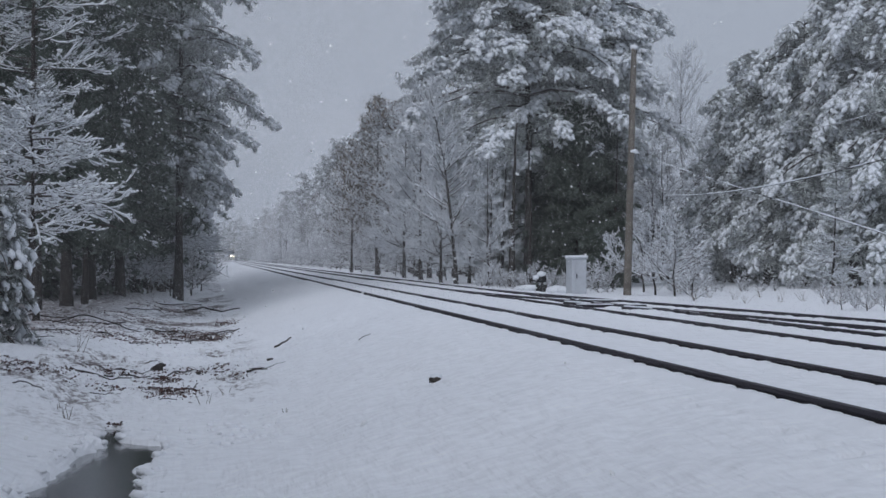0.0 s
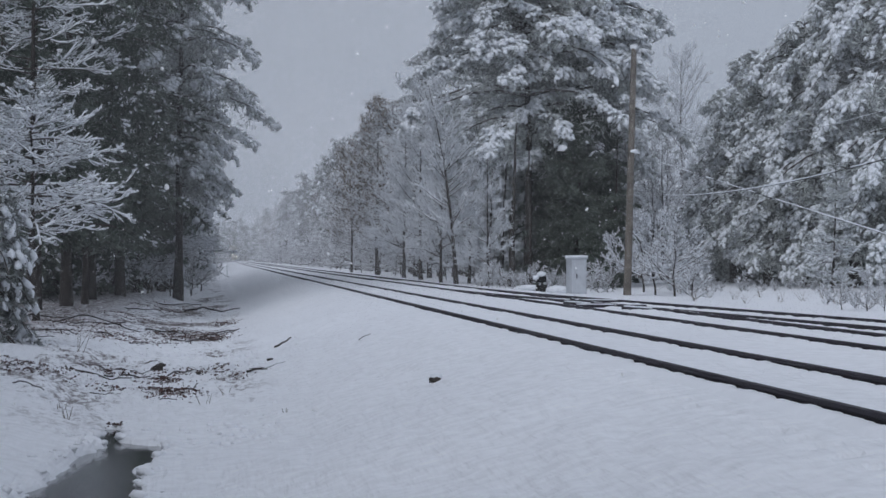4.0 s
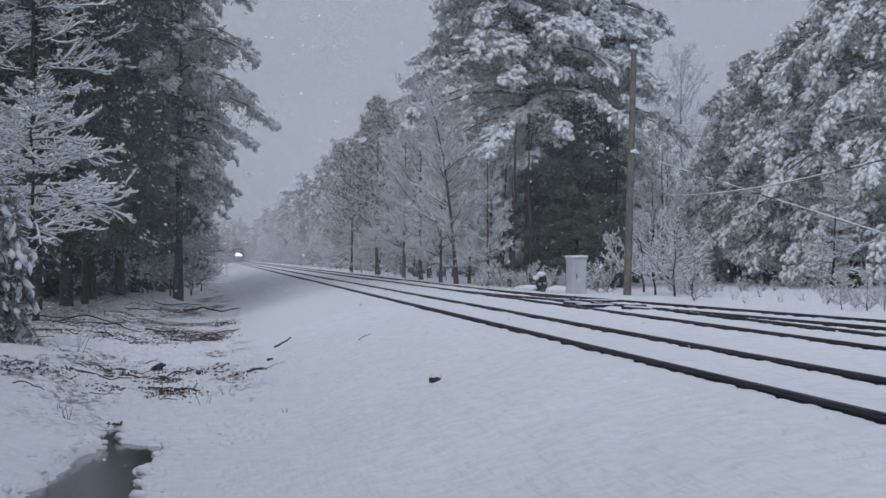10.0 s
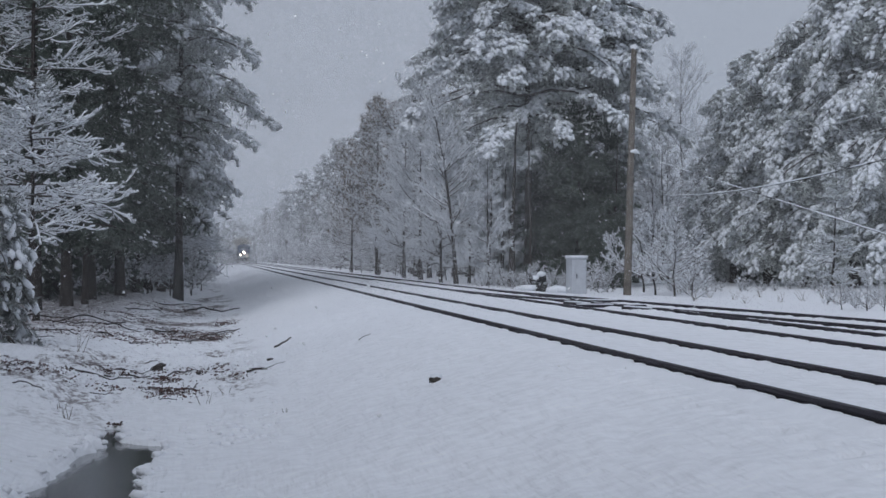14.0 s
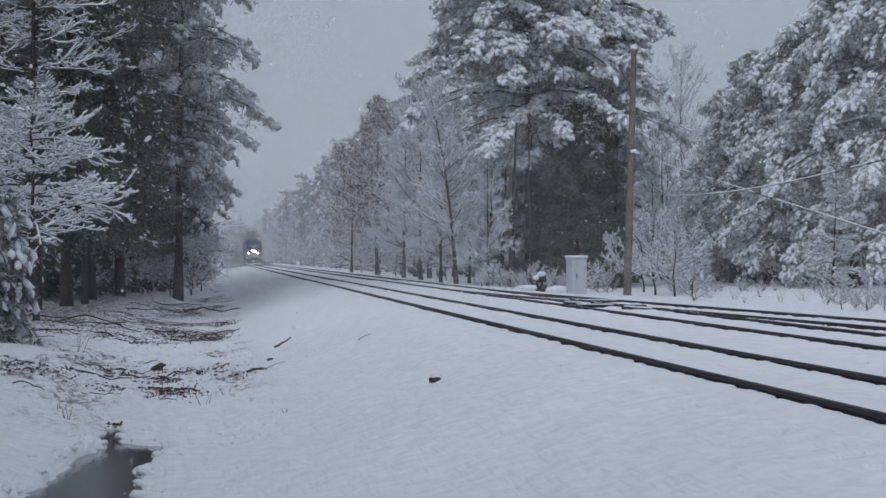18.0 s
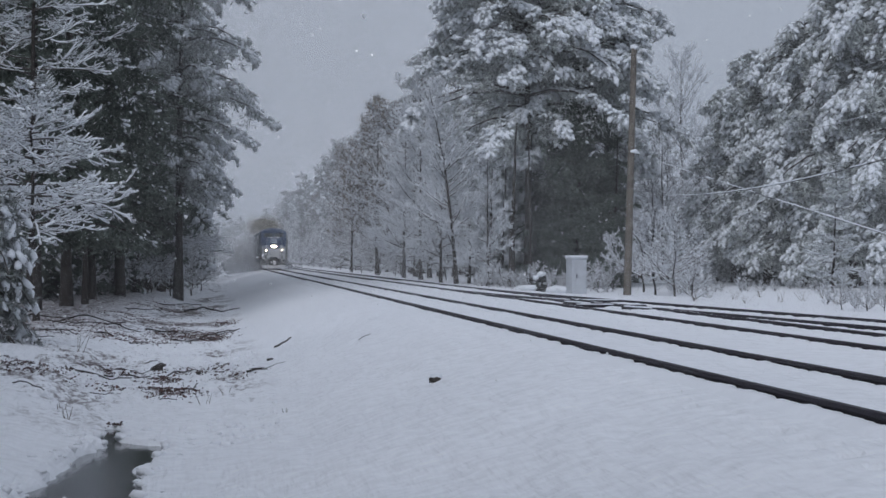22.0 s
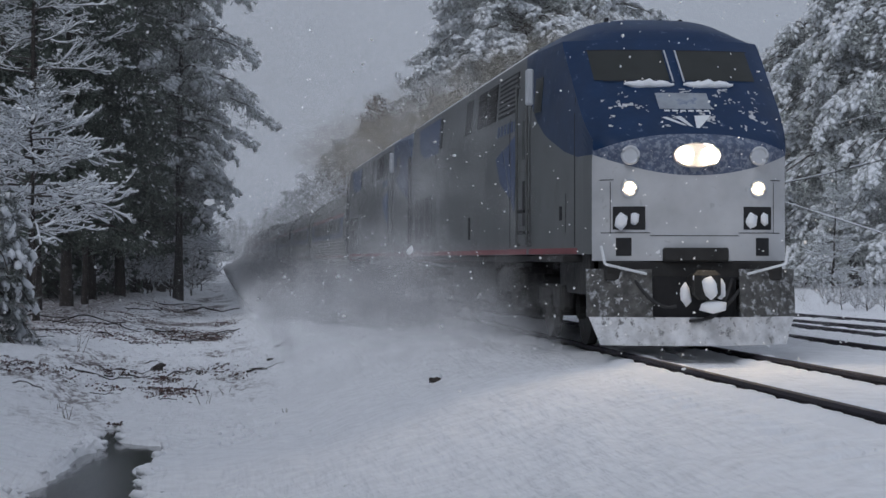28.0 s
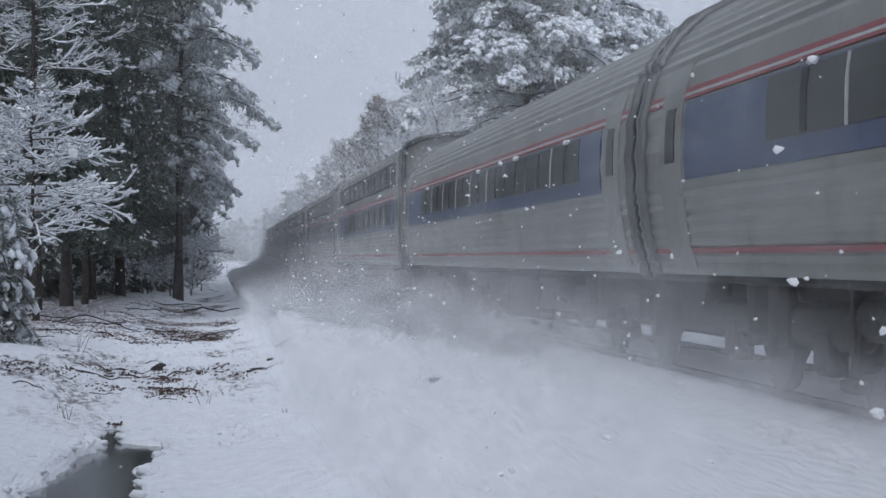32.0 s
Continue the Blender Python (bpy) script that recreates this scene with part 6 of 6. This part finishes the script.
def coach(label, us, zs, half, length, tall):
    co = new("passenger_coach")
    tagged(co, label, "railway coach", "coaches of the train")
    # outline, with fine fluting on the lower side and above the windows
    z_fine = np.concatenate([np.arange(1.02, 1.80, 0.055), np.arange(1.84, 2.86, 0.17), np.arange(2.90, 3.56 if not tall else 3.5, 0.055)])
    pts = [(float(half(0, z)) + (0.014 if i % 2 else -0.010), z) for i, z in enumerate(z_fine)]
    pts += [(u, z) for u, z in zip(us, zs) if z > z_fine[-1] + 0.03]
    ring = pts + [(-u, z) for u, z in pts[-2::-1]]
    k = len(ring)
    ys = np.array([0.28, length * 0.25, length * 0.5, length * 0.75, length - 0.28])
    v = np.array([[(u, y, z) for u, z in ring] for y in ys]).reshape(-1, 3)
    f = np.array([(i * k + j, (i + 1) * k + j, (i + 1) * k + j + 1, i * k + j + 1) for i in range(4) for j in range(k - 1)])
    part("shell", mesh_of("shell", v, f, STEELCAR), STEELCAR, co, "fluted dull stainless steel shell")
    part("floor_pan", Geo().box(-1.36, 1.36, 0.3, length - 0.3, 0.95, 1.05, 0.03), DARK, co)
    for y, d in ((0.28, -1), (length - 0.28, 1)):
        e = [(u, y, z) for u, z in ring] + [(0, y, 1.02)]
        part("end_wall", mesh_of("end_wall", e, np.array([(k, j, j + 1) for j in range(k - 1)]), STEELCAR), STEELCAR, co)
        # rounded end frame standing proud of the shell
        c = np.array([(u * 1.012, y, z) for u, z in ring])
        part("end_frame", mesh_of("end_frame", *path_tube(c, 0.075, 6), SILVER, True), SILVER, co, "pale rounded end frame")
        c2 = np.array([(u * 0.985, y + d * 0.12, z) for u, z in ring])
        part("end_seal", mesh_of("end_seal", *path_tube(c2, 0.06, 5), GASKET, True), GASKET, co, "dark rubber end seal")
        part("gangway", Geo().box(-0.95, 0.95, y + min(d * 0.34, 0), y + max(d * 0.34, 0), 1.0, 3.55, 0.06), GASKET, co, "black rubber gangway")
    rows = ((1.98, 2.52), (2.98, 3.42)) if tall else ((2.06, 2.555),)
    pitch = 1.98
    n = int((length - 6.4) / pitch)
    r = np.random.default_rng(17)
    for side in (-1, 1):
        side_patch("window_band", 1.95, length - 1.95, 1.88, 2.575, COACHBLUE, co, side, 0.016, "blue window band", 20, 8, half)
        for z, h in ((2.605, 0.026), (2.665, 0.042)):
            side_patch("red_stripe", 0.40, length - 0.40, z, z + h, RED, co, side, 0.018, "thin red stripe", 20, 1, half)
        side_patch("white_stripe", 0.40, length - 0.40, 2.634, 2.662, STRIPEWHITE, co, side, 0.018, "thin pale stripe", 20, 1, half)
        side_patch("sill_stripe", 0.40, length - 0.40, 1.215, 1.262, RED, co, side, 0.018, "thin red stripe", 20, 1, half)
        if tall:
            side_patch("upper_band", 1.95, length - 1.95, 2.90, 3.50, GASKET, co, side, 0.016, "dark upper window band", 20, 4, half)
        for z0, z1 in rows:
            for i in range(n):
                s = 3.2 + i * pitch
                w = side_patch("window", s, s + pitch - 0.10, z0, z1, GLASS, co, side, 0.024, "", 3, 3, half)
                side_patch("blind", s + pitch * 0.42, s + pitch * 0.5, z0 + 0.02, z1 - 0.02, GASKET, w, side, 0.028, "dark window divider", 1, 3, half)
                if r.uniform() < 0.8:
                    side_patch("mullion", s - 0.07, s - 0.03, z0, z1, STRIPEWHITE, co, side, 0.030, "pale metal mullion", 1, 3, half)
                if r.uniform() < 0.6 and not tall:
                    q = s + r.uniform(0.0, 1.2)
                    xs = np.linspace(q, q + r.uniform(0.25, 0.6), 7)
                    us_ = side * (half(0, 2.575) + 0.035 + 0 * xs)
                    part("snow_ledge", mesh_of("snow_ledge", *path_tube(np.stack([us_, xs, 2.575 + 0.008 * r.normal(0, 1, 7)], -1), 0.012 + 0.022 * np.sin(np.linspace(0, math.pi, 7)), 5), SNOW_CLUMP, True), SNOW_CLUMP, co, "snow lodged above a window")
        for s in (0.95, length - 1.85):
            dr = side_patch("door", s, s + 0.85, 1.08, 2.95, STEELCAR, co, side, 0.020, "", 2, 8, half)
            side_patch("door_window", s + 0.25, s + 0.6, 2.05, 2.55, GLASS, dr, side, 0.028, "", 2, 3, half)
    for s, w, z in ((6.9, 1.1, 0.42), (9.4, 1.3, 0.30), (12.2, 1.4, 0.36), (15.0, 1.3, 0.28), (17.8, 1.2, 0.38)):
        part("equipment_box", Geo().box(-1.28, 1.28, s - w, s + w, z, 0.96, 0.06), DARK, co, "dark underfloor equipment box")
    for s, u0 in ((6.0, -1.30), (8.1, -1.26), (11.0, -1.31), (13.4, -1.28), (16.6, -1.30), (19.2, -1.27)):
        part("air_reservoir", Geo().rod((u0 + 0.12, s - 0.45, 0.74), (u0 + 0.12, s + 0.45, 0.74), 0.17, 0.17, 12), DARK, co, "sooty air reservoir")
        part("hanger", Geo().box(u0 + 0.02, u0 + 0.08, s + 0.7, s + 0.78, 0.22, 0.98, 0.01).box(u0 - 0.02, u0 + 0.12, s + 0.62, s + 0.9, 0.20, 0.30, 0.02), DARK, co, "dark hanger bracket")
    part("centre_sill", Geo().box(-0.5, 0.5, 0.6, length - 0.6, 0.34, 0.95, 0.04), DARK, co)
    bogie(co, 3.6, 2.6, 0.46, 1.22)
    bogie(co, length - 3.6, 2.6, 0.46, 1.22)
    return co


COACH_PITCH = 25.55
TRAIN = []
engine = locomotive("silver and dark blue diesel locomotive plastered with snow")
TRAIN.append((engine, 0.0))
TRAIN.append((locomotive("silver and dark blue diesel locomotive coupled behind the first", False), 20.9))
tube_coach = coach("curved stainless steel coach with a blue window band", TUBE_U, TUBE_Z, tube_half, 25.55, False)
tall_coach = coach("tall flat-sided stainless steel coach with two rows of windows", TALL_U, TALL_Z, tall_half, 25.55, True)
at = 40.9
for i in range(9):
    src = tube_coach if i < 4 else tall_coach
    ob = src if i in (0, 4) else copy_thing(src, pose(0, 0, 0))
    TRAIN.append((ob, at))
    at += COACH_PITCH

# ================= snow in the air =================


def scatter_tris(c, size, rng):
    """Small flat crystals, one triangle each, turned at random."""
    n = len(c)
    a = unit(rng.normal(0, 1, (n, 3)))
    b = unit(np.cross(a, rng.normal(0, 1, (n, 3))))
    size = np.broadcast_to(size, (n,))[:, None]
    v = np.stack([c + a * size * 0.577, c + (-0.5 * a + 0.866 * b) * size * 0.577, c + (-0.5 * a - 0.866 * b) * size * 0.577], 1)
    return v.reshape(-1, 3), np.arange(3 * n).reshape(-1, 3)


def puffs(name, c, radius, rng, mat):
    """Soft thin puffs of fine snow or smoke, turned at random."""
    n = len(c)
    a = unit(rng.normal(0, 1, (n, 3)))
    b = unit(np.cross(a, rng.normal(0, 1, (n, 3)))) * radius[:, None]
    a = a * radius[:, None]
    me = mesh_of(name, np.stack([c - a - b, c + a - b, c + a + b, c - a + b], 1).reshape(-1, 3), np.arange(4 * n).reshape(-1, 4), mat)
    me.uv_layers.new(name="puff").data.foreach_set("uv", np.tile(np.array([0, 0, 1, 0, 1, 1, 0, 1], dtype=np.float32), n))
    return me


def spray_piece(name, length, count, seed, grow):
    """One length of the snow that the train throws up beside itself; grow: it thickens from the head backwards."""
    r = np.random.default_rng(seed)
    s = r.uniform(0, 1, count) ** (0.75 if grow else 1.0) * length
    spread = np.clip(s / 5.0, 0.12, 1) if grow else np.ones(count)
    low = r.uniform(0, 1, count) < 0.92
    z = np.where(low, r.exponential(0.40 if grow else 0.29, count), 0.8 + 2.9 * r.uniform(0, 1, count) ** 1.3) * (0.30 + 0.70 * spread)
    wide = np.where(low, 0.5 + 1.15 * np.clip(1.3 - 0.9 * z, 0.2, 1.3), 0.5) * spread
    out = np.minimum(np.abs(r.normal(0, 1, count)) * wide, 3.3)
    left = r.uniform(0, 1, count) < 0.84
    u = np.where(left, -1.35 - out, 1.35 + out)
    gust = 0.22 * np.sin(s * 0.49 + z * 0.8 + seed) + 0.15 * np.sin(s * 1.2 + u * 0.9)
    z = z * (1 + gust)
    c = np.stack([u, s, z - 0.16 * np.clip(out - 0.6, 0, 3)], -1)
    size = (0.42 + 0.16 * np.clip(z, 0, 2.5)) * r.uniform(0.7, 1.4, count) * (0.4 + 0.6 * spread)
    ob = new(name, puffs(name, c, size, r, SPRAY))
    return tagged(ob, "billowing spray of powder snow thrown up by the train", "snow spray", "snow thrown up along the train", "stuff")


SPRAY_PIECES = [(spray_piece("snow_spray", 24.0, 2100, 1, True), 1.2)]
body_spray = spray_piece("snow_spray", 26.0, 1900, 2, False)
at = 25.2
for i in range(10):
    ob = body_spray if i == 0 else copy_thing(body_spray, pose(0, 0, 0))
    SPRAY_PIECES.append((ob, at))
    at += 26.0


def exhaust(count, seed):
    r = np.random.default_rng(seed)
    s = 6 + r.uniform(0, 1, count) * 60
    k = (s - 6) / 60
    c = np.stack([r.normal(0, 1, count) * (0.3 + 0.9 * k), s, 4.6 + 0.9 * k ** 0.6 + r.normal(0, 1, count) * (0.2 + 0.45 * k)], -1)
    me = puffs("exhaust_smoke", c, (0.25 + 0.5 * k) * r.uniform(0.6, 1.3, count), r, SMOKE)
    return tagged(new("exhaust_smoke", me), "thin brown diesel exhaust trailing over the train", "exhaust smoke", kind="stuff")


EXHAUST = exhaust(1500, 8)


def flung_snow(length, count, seed):
    """Crumbs of snow whirling along with the train."""
    r = np.random.default_rng(seed)
    side = np.where(r.uniform(0, 1, count) < 0.85, -1, 1)
    c = np.stack([side * (1.7 + 3.2 * r.uniform(0, 1, count) ** 1.5), r.uniform(0, length, count), 4.6 * r.uniform(0, 1, count) ** 1.4], -1)
    v, f = blobs(c, 0.011 * r.uniform(0.5, 1.5, count), np.stack([r.uniform(0.8, 1.5, count), r.uniform(0.7, 1, count), r.uniform(0.6, 1, count)], -1), r, 0.35, r.normal(0, 1, (count, 3)))
    return tagged(new("flung_snow", mesh_of("flung_snow", v, f, FLAKE)), "crumbs of snow whirling beside the train", "flying snow", "snow thrown up along the train", "stuff")


def bow_snow(count, seed):
    r = np.random.default_rng(seed)
    c = np.stack([r.uniform(-3.2, 2.2, count), r.uniform(-7, 0.5, count), 4.8 * r.uniform(0, 1, count)], -1)
    v, f = blobs(c, 0.010 * r.uniform(0.5, 1.5, count), np.stack([r.uniform(0.8, 1.5, count), r.uniform(0.7, 1, count), r.uniform(0.6, 1, count)], -1), r, 0.35, r.normal(0, 1, (count, 3)))
    return tagged(new("flung_snow", mesh_of("flung_snow", v, f, FLAKE)), "crumbs of snow whirling before the locomotive", "flying snow", "snow thrown up along the train", "stuff")


SPRAY_PIECES.append((bow_snow(420, 14), 0.0))
crumbs = flung_snow(26.0, 420, 12)
for i in range(10):
    SPRAY_PIECES.append((crumbs if i == 0 else copy_thing(crumbs, pose(0, 0, 0)), 1.0 + 26.0 * i))


def haze_sheets(count, x0, x1, y0, y1, z1, radius, mat, label, seed):
    """Translucent sheets standing in for snow haze: large, thin, soft, roughly across the line."""
    r = np.random.default_rng(seed)
    c = np.stack([r.uniform(x0, x1, count), r.uniform(y0, y1, count), r.uniform(-4.0, z1, count)], -1)
    n = unit(np.stack([r.normal(0, 0.35, count), np.ones(count), r.normal(0, 0.25, count)], -1))
    a = unit(np.cross(n, unit(r.normal(0, 1, (count, 3)))))
    rad = (radius * r.uniform(0.7, 1.3, count))[:, None]
    b, a = np.cross(n, a) * rad, a * rad
    me = mesh_of("haze_sheet", np.stack([c - a - b, c + a - b, c + a + b, c - a + b], 1).reshape(-1, 3), np.arange(4 * count).reshape(-1, 4), mat)
    me.uv_layers.new(name="puff").data.foreach_set("uv", np.tile(np.array([0, 0, 1, 0, 1, 1, 0, 1], dtype=np.float32), count))
    return tagged(new("haze_sheet", me), label, "falling snow", kind="stuff")


def far_snowfall(count, x0, x1, y0, y1, z1, px, seed):
    r = np.random.default_rng(seed)
    y = 1 / r.uniform(1 / y1, 1 / y0, count)
    c = np.stack([r.uniform(x0, x1, count), y, r.uniform(-1.0, z1, count)], -1)
    v, f = scatter_tris(c, y / F * px * r.uniform(0.5, 1.3, count), r)
    return tagged(new("distant_snowfall", mesh_of("distant_snowfall", v, f, VEIL)), "dense falling snow veiling the distance", "falling snow", kind="stuff")


SNOWFALL_FAR = [haze_sheets(380, -12, 46, 26, 108, 46, 6.0, HAZE_THIN, "thin translucent sheets standing in for snow haze over the tracks", 21),
                haze_sheets(560, -40, 60, 108, 900, 62, 15.0, HAZE, "translucent sheets standing in for snow haze in the distance", 22),
                far_snowfall(3500, -16, 34, 30, 106, 40, 2.2, 23)]


def near_snowfall(count, seed):
    r = np.random.default_rng(seed)
    y = 5 + 40 * r.uniform(0, 1, count) ** 0.8
    c = np.stack([r.uniform(-8, 32, count), y, r.uniform(-1.5, 50, count)], -1)
    n = count
    v, f = blobs(c, 0.0125 * r.uniform(0.35, 1.5, n) ** 1.4, np.stack([r.uniform(0.8, 1.5, n), r.uniform(0.7, 1.0, n), r.uniform(0.6, 1.0, n)], -1), r, 0.35, r.normal(0, 1, (n, 3)))
    return tagged(new("falling_snowflakes", mesh_of("falling_snowflakes", v, f, FLAKE)), "large wet snowflakes drifting down", "snowflakes", kind="stuff")


SNOWFALL_NEAR = near_snowfall(11000, 31)

# ================= movement =================
SPEED, NOSE_AT_28 = 30.4, 23.2


def head_at(t):
    return NOSE_AT_28 + SPEED * (28.0 - t)


def motions():
    """The train with its snow and smoke runs down the line at an even pace; the snow sinks through the air."""
    times = [0.0, 8.0, 16.0, 24.0, 28.0, 32.0]
    for ob, back_by in TRAIN + SPRAY_PIECES + [(EXHAUST, 0.0)]:
        walk(ob, [(t, pose(LINE, head_at(t) + back_by, 0)) for t in times])
    for ob in SNOWFALL_FAR:
        walk(ob, [(t, pose(0.10 * t, 0, -0.33 * t)) for t in times])
    walk(SNOWFALL_NEAR, [(t, pose(-0.25 * t, 0, -1.15 * t)) for t in times])


motions()
